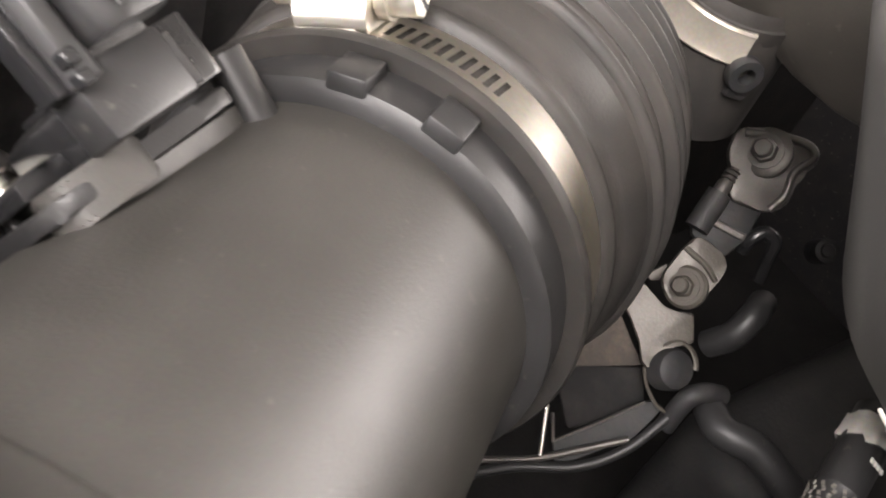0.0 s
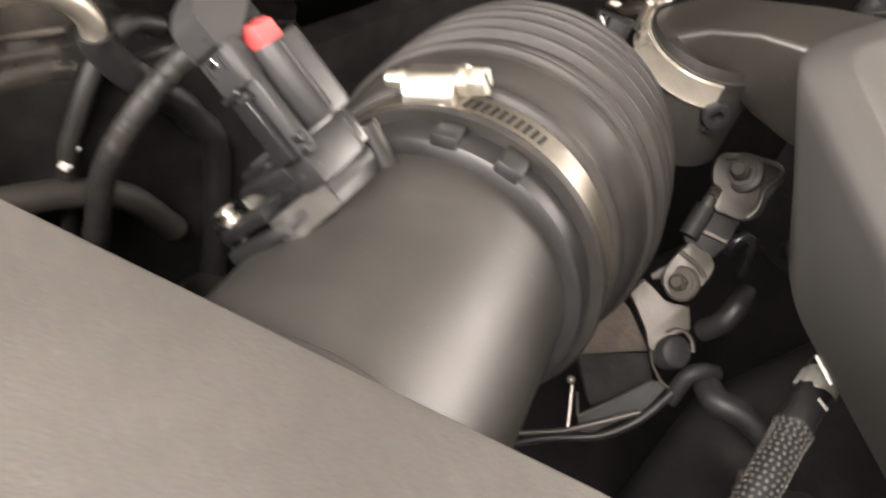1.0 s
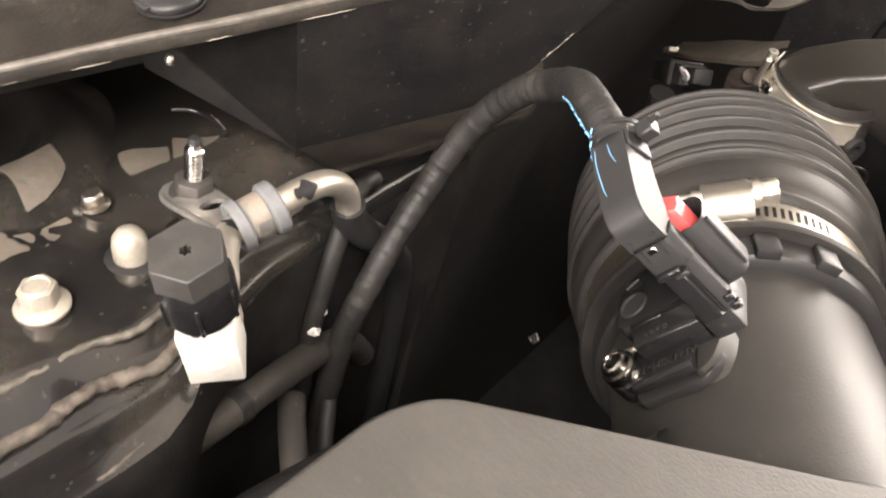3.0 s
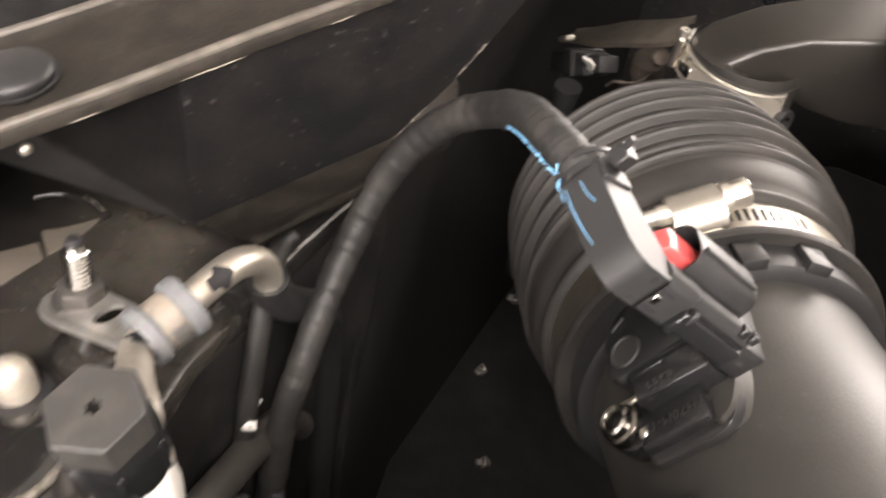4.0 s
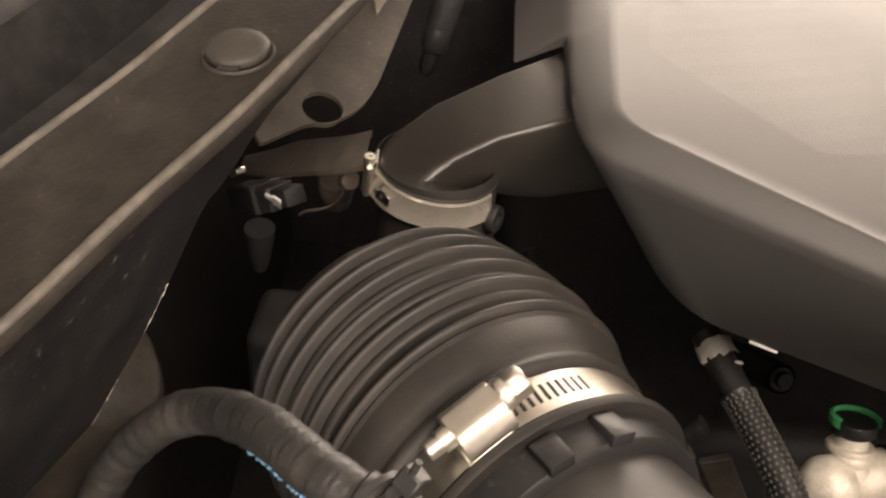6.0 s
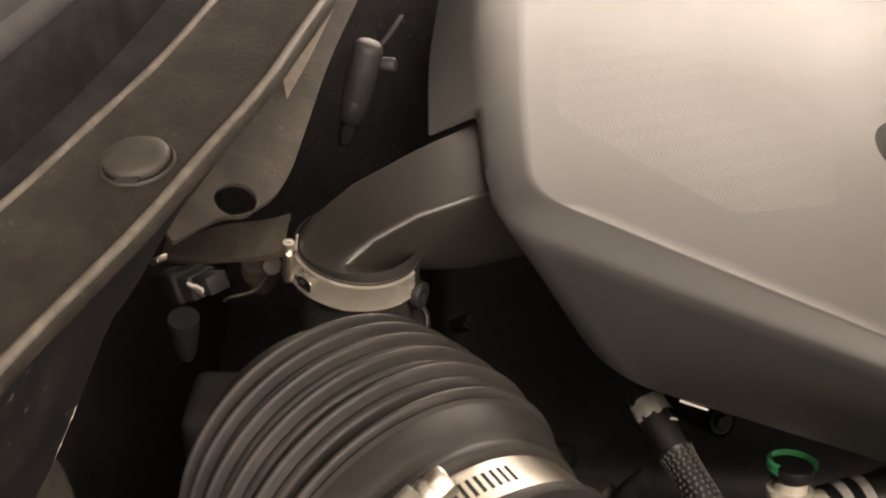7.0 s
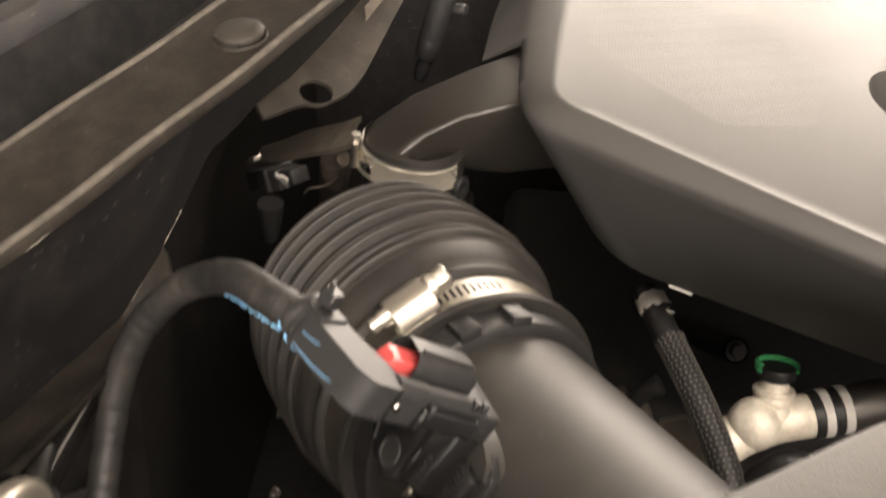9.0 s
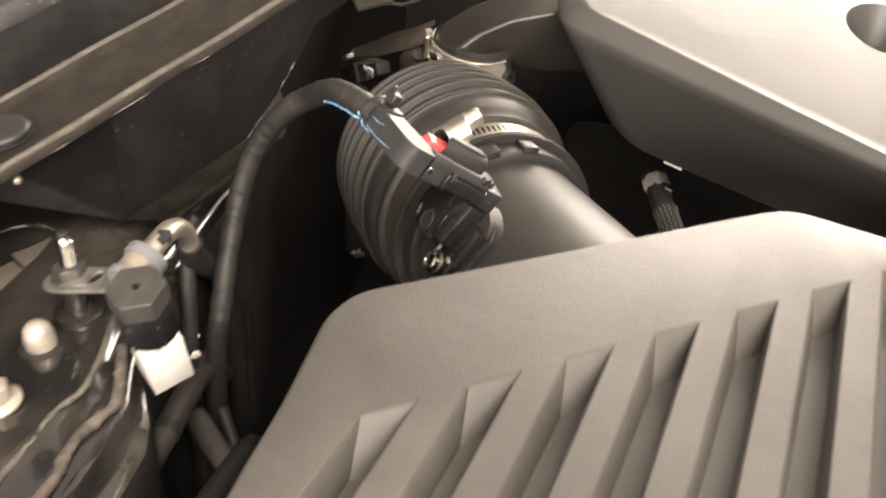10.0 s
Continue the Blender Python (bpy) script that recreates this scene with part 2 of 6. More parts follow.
def lathe(profile, seg=64, bm=None, start=0.0, stop=360.0):
    """Turns (radius, height) pairs round the z axis."""
    bm = bm or bmesh.new()
    whole = abs(stop - start) >= 360
    n = seg if whole else seg + 1
    rings = []
    for r, z in profile:
        rings.append([bm.verts.new((r * math.cos(radians(start + (stop - start) * k / seg)), r * math.sin(radians(start + (stop - start) * k / seg)), z)) for k in range(n)])
    for a, b in zip(rings, rings[1:]):
        for k in range(seg):
            bm.faces.new((a[k], a[(k + 1) % n], b[(k + 1) % n], b[k]))
    return bm


def spline(points, per=8):
    """A smooth line through the points."""
    pts = [Vector(p) for p in points]
    pts = [pts[0] * 2 - pts[1], *pts, pts[-1] * 2 - pts[-2]]
    out = []
    for i in range(1, len(pts) - 2):
        a, b, c, d = pts[i - 1:i + 3]
        for k in range(per):
            s = k / per
            out.append(0.5 * (2 * b + (c - a) * s + (2 * a - 5 * b + 4 * c - d) * s * s + (3 * b - a - 3 * c + d) * s ** 3))
    return out + [pts[-2]]


def sweep(line, radius, seg=14, bm=None, caps=True, squash=1.0):
    """A pipe along a line; radius is a number, a list, or a function of the way along (0 to 1)."""
    bm = bm or bmesh.new()
    line = [Vector(p) for p in line]
    n = len(line)
    t0 = (line[1] - line[0]).normalized()
    side = t0.orthogonal().normalized()
    rings = []
    for i, p in enumerate(line):
        t = (line[min(i + 1, n - 1)] - line[max(i - 1, 0)]).normalized()
        side = (side - t * side.dot(t)).normalized()
        up = t.cross(side)
        r = radius(i / (n - 1)) if callable(radius) else radius[i] if isinstance(radius, (list, tuple)) else radius
        rings.append([bm.verts.new(p + side * (r * math.cos(2 * math.pi * k / seg)) + up * (r * squash * math.sin(2 * math.pi * k / seg))) for k in range(seg)])
    for a, b in zip(rings, rings[1:]):
        for k in range(seg):
            bm.faces.new((a[k], a[(k + 1) % seg], b[(k + 1) % seg], b[k]))
    if caps:
        bm.faces.new(rings[0][::-1])
        bm.faces.new(rings[-1])
    return bm


def loft(rings, bm=None, top=True, bottom=False):
    """Joins closed rings of equal length."""
    bm = bm or bmesh.new()
    made = [[bm.verts.new(p) for p in ring] for ring in rings]
    n = len(made[0])
    for a, b in zip(made, made[1:]):
        for k in range(n):
            bm.faces.new((a[k], a[(k + 1) % n], b[(k + 1) % n], b[k]))
    if top:
        bm.faces.new(made[-1])
    if bottom:
        bm.faces.new(made[0][::-1])
    return bm


def moved(bm, m):
    bmesh.ops.transform(bm, matrix=m, verts=bm.verts)
    return bm


def joined(*parts):
    whole = bmesh.new()
    for bm in parts:
        me = bpy.data.meshes.new("piece")
        bm.to_mesh(me)
        bm.free()
        whole.from_mesh(me)
        bpy.data.meshes.remove(me)
    return whole


def hexagon(r, turn=0.0):
    return [(r * math.cos(radians(60 * k + turn)), r * math.sin(radians(60 * k + turn))) for k in range(6)]


def basis(origin, x, y, z):
    m = Matrix.Identity(4)
    for i, c in enumerate((Vector(x).normalized(), Vector(y).normalized(), Vector(z).normalized(), Vector(origin))):
        for k in range(3):
            m[k][i] = c[k]
    return m


def upright(origin, z, near=(0, 0, 1)):
    """A pose whose z axis points along z."""
    z = Vector(z).normalized()
    x = Vector(near).cross(z)
    x = x.normalized() if x.length > 1e-4 else z.orthogonal().normalized()
    return basis(origin, x, z.cross(x), z)


# ---- the lines of the plan ----
C = Vector((-0.0922, 0.0853, 0.8719))  # the intake pipe's axis, where the clamp band begins
N = Vector((-0.566, 0.818, -0.1012)).normalized()
RIGHT = Vector((N.y, -N.x, 0)).normalized()
UP = RIGHT.cross(N)
TUBE = basis(C, RIGHT, -UP, N)  # x to the right of the pipe, z along it
RAIL_A, RAIL_B = Vector((-0.254, -0.011, 0.938)), Vector((-0.186, 0.159, 0.9706))
RAIL = basis(RAIL_A, (RAIL_B.y - RAIL_A.y, RAIL_A.x - RAIL_B.x, 0), RAIL_B - RAIL_A, Vector((RAIL_B.y - RAIL_A.y, RAIL_A.x - RAIL_B.x, 0)).cross(RAIL_B - RAIL_A))


def around(angle, radius, along):
    """A point of the pipe's space: angle in degrees from its right over its top."""
    return Vector((radius * math.cos(radians(angle)), -radius * math.sin(radians(angle)), along))

# ---- fender rail and inner wing ----
def fender_rail():
    """The ledge along the wing, with its rolled edges; x across, y along, z up from the ledge."""
    rail = thing("fender_rail", "dusty black painted steel wing ledge with rolled edges", "fender rail", RAIL, "structure")
    section = [(-0.024, -0.02), (-0.0232, -0.003), (-0.0215, 0.0008), (-0.0197, 0.0025), (-0.018, 0.0024), (-0.0165, 0.0008), (-0.0135, 0.0), (0.0, -0.0004), (0.0125, -0.0004), (0.0146, 0.0002), (0.0158, 0.0018), (0.0173, 0.0025), (0.0188, 0.0012), (0.0194, -0.0005), (0.0193, -0.0018), (0.0186, -0.0024)]
    bm = bmesh.new()
    rows = []
    for k in range(61):
        y = -0.3 + k * 0.013
        bend = -0.35 * max(0, y - 0.16) ** 2 * 2 + 0.0004 * math.sin(y * 90)
        rows.append([bm.verts.new((x + bend, y, z)) for x, z in section])
    for a, b in zip(rows, rows[1:]):
        for k in range(len(section) - 1):
            bm.faces.new((a[k], a[k + 1], b[k + 1], b[k]))
    bmesh.ops.solidify(bm, geom=bm.faces, thickness=0.0012)
    part("ledge", bm, DUST, rail)
    # lighter beads: wear, plus the rolled edge's highlight put into the colour
    for x, z, r in ((-0.0188, 0.0015, 0.0014), (0.0172, 0.0015, 0.0014)):
        pts = [(x - 0.7 * max(0, y - 0.16) ** 2 + 0.0004 * math.sin(y * 90), y, z) for y in [-0.3 + 0.013 * k for k in range(61)]]
        part("edge_bead", sweep(pts, lambda s: r * (1 + 0.12 * noise.noise((s * 50, x * 900, 0))), 12), BEAD, rail, "worn bead with a painted highlight along the ledge")
    for y0, y1 in ((-0.118, -0.109), (-0.096, -0.088), (-0.075, -0.066), (-0.06, -0.044), (-0.031, -0.021), (0.004, 0.011), (0.031, 0.047), (0.071, 0.078)):
        pts = [(0.0196 - 0.0002 * noise.noise((y0 * 90 + k, 1, 0)), y0 + (y1 - y0) * k / 8, -0.0016 + 0.0003 * noise.noise((y0 * 200 + k * 0.8, 4, 0))) for k in range(9)]
        part("edge_chip", sweep(pts, lambda s: 0.00005 + 0.0001 * math.sin(math.pi * s), 6), CHIP, rail, "pale paint chip on the ledge edge")
    # the box section under the ledge, with its ragged lower seam
    def flank(y, drop):
        """A point of the flank, which draws back under the ledge."""
        f = min(1, max(0, (y - 0.12) / 0.09))
        return Vector((0.0185 - 0.7 * max(0, y - 0.16) ** 2 - (0.28 + 0.5 * f * f * (3 - 2 * f)) * drop, y, -0.0016 - drop))

    bm = bmesh.new()
    rows = []
    for k in range(81):
        y = 0.03 + k * 0.0045
        drop = 0.062 + (y - 0.03) * 0.03 if y < 0.1 else 0.064 - (y - 0.1) * 0.84 if y < 0.15 else 0.022 + (y - 0.15) * 0.25 if y < 0.206 else min(0.05, 0.036 + (y - 0.206) * 0.4)
        drop += noise.noise((y * 70, 3, 0)) * 0.0012
        rows.append([bm.verts.new(flank(y, s * drop)) for s in (0, 0.3, 0.65, 0.95, 1.0)])
    for a, b in zip(rows, rows[1:]):
        for k in range(4):
            bm.faces.new((a[k], b[k], b[k + 1], a[k + 1]))
    bmesh.ops.solidify(bm, geom=bm.faces, thickness=0.0015)
    part("side_panel", bm, WALL_PAINT, rail, "black painted side panel with a ragged seam")
    # the dusty flange below the seam, ending in a round tip, and the chipped edge above it
    def seam_at(y):
        return flank(y, (0.062 + (y - 0.03) * 0.03 if y < 0.1 else 0.064 - (y - 0.1) * 0.84) - 0.001)

    near_end = RAIL.inverted() @ Vector((-0.2129, 0.0227, 0.8907))
    far_end = seam_at(0.107) + Vector((0.0118, 0.001, -0.0055))

    def outer(y):
        """The flange's rolled outer edge."""
        return near_end + (far_end - near_end) * ((y - 0.03) / 0.077)

    bm = bmesh.new()
    rows = []
    for k in range(43):
        y = 0.03 + k * 0.0022
        keep = math.sqrt(max(0.0, 1 - max(0, (y - 0.111) / 0.0118) ** 2))
        a = seam_at(y) + Vector((-0.0012, 0, 0.0015))
        w = (outer(y) - a) * keep
        rows.append([bm.verts.new(a + w * f + Vector((0, 0, lift + 0.0004 * noise.noise((y * 90, f * 3, 0))))) for f, lift in ((-0.15, 0), (0.3, -0.0006), (0.7, -0.0008), (0.84, 0.0002), (0.92, 0.0012), (0.98, 0.001), (1.0, -0.0004), (0.97, -0.0022))])
    for a, b in zip(rows, rows[1:]):
        for k in range(7):
            bm.faces.new((a[k], b[k], b[k + 1], a[k + 1]))
    bmesh.ops.solidify(bm, geom=bm.faces, thickness=0.0012)
    part("lower_flange", bm, FLANGE, rail, "brown dusty flange under the side panel")
    for y0, y1 in ((0.062, 0.071), (0.073, 0.078), (0.085, 0.104), (0.106, 0.111), (0.121, 0.132)):
        pts = [seam_at(y0 + (y1 - y0) * k / 14) + Vector((0.0007, 0, 0.0009 + 0.0006 * noise.noise((y0 * 300 + k * 0.7, 2, 0)))) for k in range(15)]
        part("chipped_edge", sweep(pts, lambda s: 0.00004 + 0.00028 * max(0, noise.noise((s * 9, y0 * 70, 0))), 6), CHIP, rail, "pale chipped paint along the seam")
    # the slanting gusset at its end; its near-black colour imitates the deep shade there
    bm = bmesh.new()
    v = [bm.verts.new(p) for p in ((0.0175, 0.0305, -0.003), (0.0013, 0.0305, -0.0625), (-0.012, 0.02, -0.057), (-0.018, -0.01, -0.03), (-0.012, -0.012, -0.004))]
    bm.faces.new(v)
    bmesh.ops.solidify(bm, geom=bm.faces, thickness=0.0015)
    part("gusset", bm, NEAR_BLACK, rail, "end panel blackened to imitate deep shade under the ledge")
    # mounting tab with its round hole
    out = rounded([(-0.0155, 0.2035), (-0.0096, 0.2222), (-0.004, 0.2285), (-0.0003, 0.241), (-0.0014, 0.256), (-0.018, 0.323), (-0.03, 0.39), (-0.05, 0.39), (-0.04, 0.22)], [0.002, 0.004, 0.006, 0.006, 0.02, 0.02, 0, 0, 0.01])
    bm = bmesh.new()
    edges = []
    for loop in (out, [(-0.0096 + 0.0066 * math.cos(k * math.pi / 12), 0.2321 + 0.0076 * math.sin(k * math.pi / 12)) for k in range(24)]):
        vs = [bm.verts.new((a, b, -0.0541 - 0.4 * (a + 0.0092))) for a, b in loop]
        edges += [bm.edges.new((vs[i], vs[(i + 1) % len(vs)])) for i in range(len(vs))]
    bmesh.ops.triangle_fill(bm, use_beauty=True, edges=edges)
    bmesh.ops.solidify(bm, geom=bm.faces, thickness=0.002)
    part("mounting_tab", bm, DUST, rail, "painted mounting tab with a round hole")
    # paper sticker on the tab
    bm = bmesh.new()
    bm.faces.new([bm.verts.new((a, b, -0.0505 - 0.4 * (a + 0.0092))) for a, b in ((-0.0238, 0.2955), (-0.0178, 0.287), (-0.0215, 0.312), (-0.0288, 0.352))])
    bmesh.ops.solidify(bm, geom=bm.faces, thickness=0.0003)
    part("sticker", bm, STICKER, rail, "faded paper sticker")
    return rail


def push_clip():
    clip = thing("push_clip", "black plastic push clip seated in the dusty wing ledge", "clip", RAIL @ Matrix.Translation((-0.001, 0, 0.0002)), group="ledge clips")
    part("head", lathe([(0.0, 0.004), (0.005, 0.0038), (0.0073, 0.0034), (0.0085, 0.0028), (0.0089, 0.0021), (0.0089, 0.0013), (0.0085, 0.0)], 40), BLACK, clip)
    # a solid dark box imitates the shade in the notch
    part("slot", moved(box(-0.0032, 0.0032, -0.001, 0.0012, -0.0006, 0.0006, 0.0002, 1), Matrix.Translation((0.0028, -0.0085, 0.0022)) @ pose(0, 0, 0, 0, 0, 18)), DARK, clip, "dark inset imitating a shaded notch under the head")
    part("rim", lathe([(0.0098, 0.0), (0.0099, 0.0006), (0.0092, 0.0007), (0.0088, 0.0004)], 40), BLACK, clip, "scuffed rim of the clip")
    return clip


fender_rail()
clip = push_clip()
dusty = thing("push_clip", "dust-covered round push clip standing proud of the wing ledge", "clip", RAIL @ Matrix.Translation((0.0005, 0.1837, 0.0)), group="ledge clips")
part("head", lathe([(0.0, 0.0034), (0.0055, 0.0033), (0.0076, 0.003), (0.0084, 0.0024), (0.0087, 0.0016), (0.0086, 0.0006), (0.0082, 0.0)], 44), CLIP, dusty)
# no notch is cut; this near-black box gives its shade
part("notch", moved(box(-0.003, 0.003, -0.001, 0.0012, -0.0005, 0.0005, 0.0002, 1), Matrix.Translation((0.003, -0.0083, 0.0012)) @ pose(0, 0, 0, 0, 0, 18)), NEAR_BLACK, dusty, "dark inset imitating a shaded notch under the head")
part("rim", lathe([(0.0088, -0.0004), (0.009, 0.0002), (0.0095, 0.0004), (0.0098, 0.0001), (0.0099, -0.0004)], 44), CLIP, dusty, "scuffed rim of the clip")

# outer wing: a dark gutter and the rolled edge of the outer panel
def along_rail(name, section, mat, label, category):
    bm = bmesh.new()
    rows = [[bm.verts.new(RAIL @ Vector((x - 0.7 * max(0, y - 0.16) ** 2, y, z))) for x, z in section] for y in [-0.35 + k * 0.028 for k in range(31)]]
    for a, b in zip(rows, rows[1:]):
        for k in range(len(section) - 1):
            bm.faces.new((a[k], a[k + 1], b[k + 1], b[k]))
    return structure(name, bm, mat, label, category)


along_rail("wing_gutter", ((-0.0238, -0.019), (-0.027, -0.034), (-0.045, -0.038), (-0.069, -0.03), (-0.0735, -0.004)), NEAR_BLACK, "near-black gutter of the wing", "gutter")
along_rail("wing_outer", ((-0.0736, -0.004), (-0.0748, 0.0012), (-0.0775, 0.0038), (-0.082, 0.0038), (-0.105, -0.004), (-0.15, -0.03), (-0.21, -0.1), (-0.23, -0.3)), WALL_PAINT, "black painted outer wing panel with a rolled edge", "wing panel")

# water drop hanging from the ledge
drop = tagged(part("water_drop", lathe([(0.0, -0.0022), (0.0011, -0.0019), (0.0016, -0.0008), (0.0013, 0.0004), (0.0005, 0.0014), (0.0, 0.0016)], 16), STEEL), "clear water drop hanging from the wing ledge", "drop")
drop.matrix_basis = Matrix.Translation((-0.2523, -0.0132, 0.9222))

# ---- inner apron (strut tower side) ----
def apron_edge(y):
    """How far the apron's free edge draws back."""
    return -0.02 * min(1, max(0, (y + 0.05) / 0.05)) - 0.006 * min(1, max(0, (y - 0.0) / 0.05))


bm, wall = bmesh.new(), bmesh.new()
grid, side_grid = {}, {}
XS = [-0.42, -0.36, -0.33, -0.3, -0.28, -0.265, -0.25, -0.238, -0.228, -0.22, -0.215, -0.211, -0.207, -0.203, -0.1985, -0.196, -0.1945, -0.1905, -0.1868]
ZS = [0.85, 0.858, 0.862, 0.866, 0.8675, 0.868, 0.868, 0.868, 0.868, 0.868, 0.868, 0.8665, 0.8635, 0.862, 0.862, 0.8605, 0.857, 0.8525, 0.8502]
for j in range(90):
    y = -0.36 + j * 0.00525
    for i, (x, z) in enumerate(zip(XS, ZS)):
        if i > 16:  # the lower flange runs out under the refrigerant line
            keep = min(1, max(0, (-0.03 - y) / 0.03))
            x, z = -0.1945 + (x + 0.1945) * keep, 0.857 + (z - 0.857) * max(0.2, keep)
        x += apron_edge(y) * min(1, max(0, (i - 6) / 7)) + 0.0018 * math.sin(y * 55) * (i > 8)
        dish = 0.006 * math.exp(-((x + 0.25) ** 2 + (y - 0.035) ** 2) / 0.0006) - 0.004 * math.exp(-((x + 0.262) ** 2 + (y + 0.03) ** 2) / 0.0004)
        grid[i, j] = bm.verts.new((x, y, z + 0.0022 * noise.noise((x * 32, y * 32, 1)) + dish * (i < 14)))
    for k, (dx, zz) in enumerate(((0.0, None), (0.0015, 0.845), (0.0, 0.8), (-0.01, 0.6))):
        v = grid[18, j].co
        side_grid[k, j] = wall.verts.new((v.x + dx, v.y, v.z if zz is None else zz))
for j in range(89):
    for i in range(18):
        bm.faces.new((grid[i, j], grid[i + 1, j], grid[i + 1, j + 1], grid[i, j + 1]))
    for k in range(3):
        wall.faces.new((side_grid[k, j], side_grid[k + 1, j], side_grid[k + 1, j + 1], side_grid[k, j + 1]))
structure("apron", bm, APRON, "grimy glossy black painted inner wing apron", "apron", 60)
structure("apron_side", wall, NEAR_BLACK, "black painted side of the inner wing apron", "apron", 60)
TOWER = [(0.0, 0.004), (0.02, 0.004), (0.026, 0.006), (0.03, 0.0125), (0.036, 0.0145), (0.042, 0.0135), (0.05, 0.006), (0.062, 0.001), (0.07, -0.006)]
tower = tagged(part("strut_tower", lathe(TOWER, 64), APRON, angle=60), "glossy black painted strut tower dome", "strut tower", kind="structure")
tower.matrix_basis = pose(-0.318, -0.055, 0.862)
# dried mud on the apron beside the tower
def apron_top(x, y):
    """The height just over the apron and the tower's dome."""
    r = math.hypot(x + 0.318, y + 0.055)
    rise = 0.0
    for (r0, h0), (r1, h1) in zip(TOWER, TOWER[1:]):
        if r0 <= r <= r1:
            rise = h0 + (h1 - h0) * (r - r0) / (r1 - r0)
    dish = 0.006 * math.exp(-((x + 0.25) ** 2 + (y - 0.035) ** 2) / 0.0006) - 0.004 * math.exp(-((x + 0.262) ** 2 + (y + 0.03) ** 2) / 0.0004)
    return max(0.862 + rise, 0.8672 + 0.0022 * noise.noise((x * 32, y * 32, 1)) + dish) + 0.0008


for patch in (
    [(-0.2816, 0.0072), (-0.2708, 0.0203), (-0.2702, 0.0105), (-0.2707, 0.0003)],
    [(-0.2831, -0.0136), (-0.2833, -0.0082), (-0.2781, 0.0032), (-0.2709, -0.001), (-0.2718, -0.0158), (-0.2773, -0.0158)],
    [(-0.288, -0.0656), (-0.2885, -0.0562), (-0.278, -0.0579), (-0.2721, -0.0614), (-0.2765, -0.0637), (-0.2746, -0.0681), (-0.2799, -0.0682)],
    [(-0.2885, -0.0519), (-0.2882, -0.042), (-0.2893, -0.0337), (-0.279, -0.0342), (-0.2749, -0.0389), (-0.2716, -0.0452), (-0.2697, -0.0528), (-0.2794, -0.0516)],
    [(-0.2666, -0.0697), (-0.2693, -0.0633), (-0.2647, -0.0602), (-0.2637, -0.053), (-0.2653, -0.0426), (-0.2615, -0.0421), (-0.2562, -0.0539), (-0.2572, -0.0629), (-0.2559, -0.0723), (-0.2592, -0.0739)],
):
    at = sum((Vector((x, y, 0)) for x, y in patch), Vector()) / len(patch)
    mud = thing("mud_patch", "beige dried mud patch on the glossy black apron", "dirt", pose(at.x, at.y, apron_top(at.x, at.y)), group="mud patches")
    crust = bmesh.new()
    crust.faces.new([crust.verts.new((x, y, 0)) for x, y in rounded(patch, 0.0012, 4)])
    bmesh.ops.triangulate(crust, faces=crust.faces[:])
    for _ in range(2):
        bmesh.ops.subdivide_edges(crust, edges=crust.edges[:], cuts=1, use_grid_fill=True)
    for v in crust.verts:
        v.co.z = apron_top(v.co.x, v.co.y) + 0.0003 * noise.noise(v.co * 300)
        v.co -= Vector((at.x, at.y, apron_top(at.x, at.y)))
    bmesh.ops.recalc_face_normals(crust, faces=crust.faces[:])
    bmesh.ops.solidify(crust, geom=crust.faces, thickness=0.0006)
    part("crust", crust, MUD, mud, angle=70)
# the worn rim of the pressing beside the tower
mount = thing("pressed_rim", "black rolled rim of the apron pressing with a chipped edge", "panel edge", pose(-0.276, -0.005, 0.866))
part("rim", sweep(spline([(-0.0139, 0.0178, 0.0075), (-0.0095, 0.0236, 0.0078), (-0.0022, 0.026, 0.008), (0.0039, 0.0257, 0.0078), (0.0085, 0.0253, 0.007)], 6), 0.0011, 10), APRON, mount, "black rolled rim")
part("chipped_rim", sweep(spline([(-0.0022, 0.0262, 0.0088), (0.002, 0.0262, 0.0088), (0.0039, 0.0259, 0.0086), (0.007, 0.0255, 0.0082)], 6), lambda s: 0.0003 + 0.0002 * noise.noise((s * 11, 3, 0)), 6), CHIP, mount, "bright chipped edge of the rim")
# small hex pieces kept where the apron shows bright streaks
for x, y in ((-0.282, -0.031), (-0.2655, -0.0325)):
    small = thing("small_hex", "small bright hex piece on the black apron", "bolt", pose(x, y, 0.866, 6, -10, 30), group="apron bolts")
    part("head", joined(lathe([(0.0, 0.001), (0.0048, 0.001), (0.0045, 0.0022), (0.0, 0.0022)], 20), prism(hexagon(0.0036, 20), 0.002, 0.006, 0.0006, 1)), DULL_STEEL, small)


def seam(name, line, r, mat, label, category, rough=0.3, wide=1.0):
    """A crusty bead with an uneven skin along a line."""
    pts = spline(line, 16)
    bm = sweep(pts, lambda s: r * (1 + 0.45 * rough * noise.noise((s * 37, r * 900, 0))), 12)
    for v in bm.verts:
        v.co += Vector((noise.noise(v.co * 420), noise.noise(v.co * 390 + Vector((3, 0, 0))), 0.7 * noise.noise(v.co * 450 + Vector((0, 5, 0))))) * r * rough
        v.co.x += r * (wide - 1) * noise.noise(v.co * 70)
    return tagged(part(name, bm, mat, angle=70), label, category)


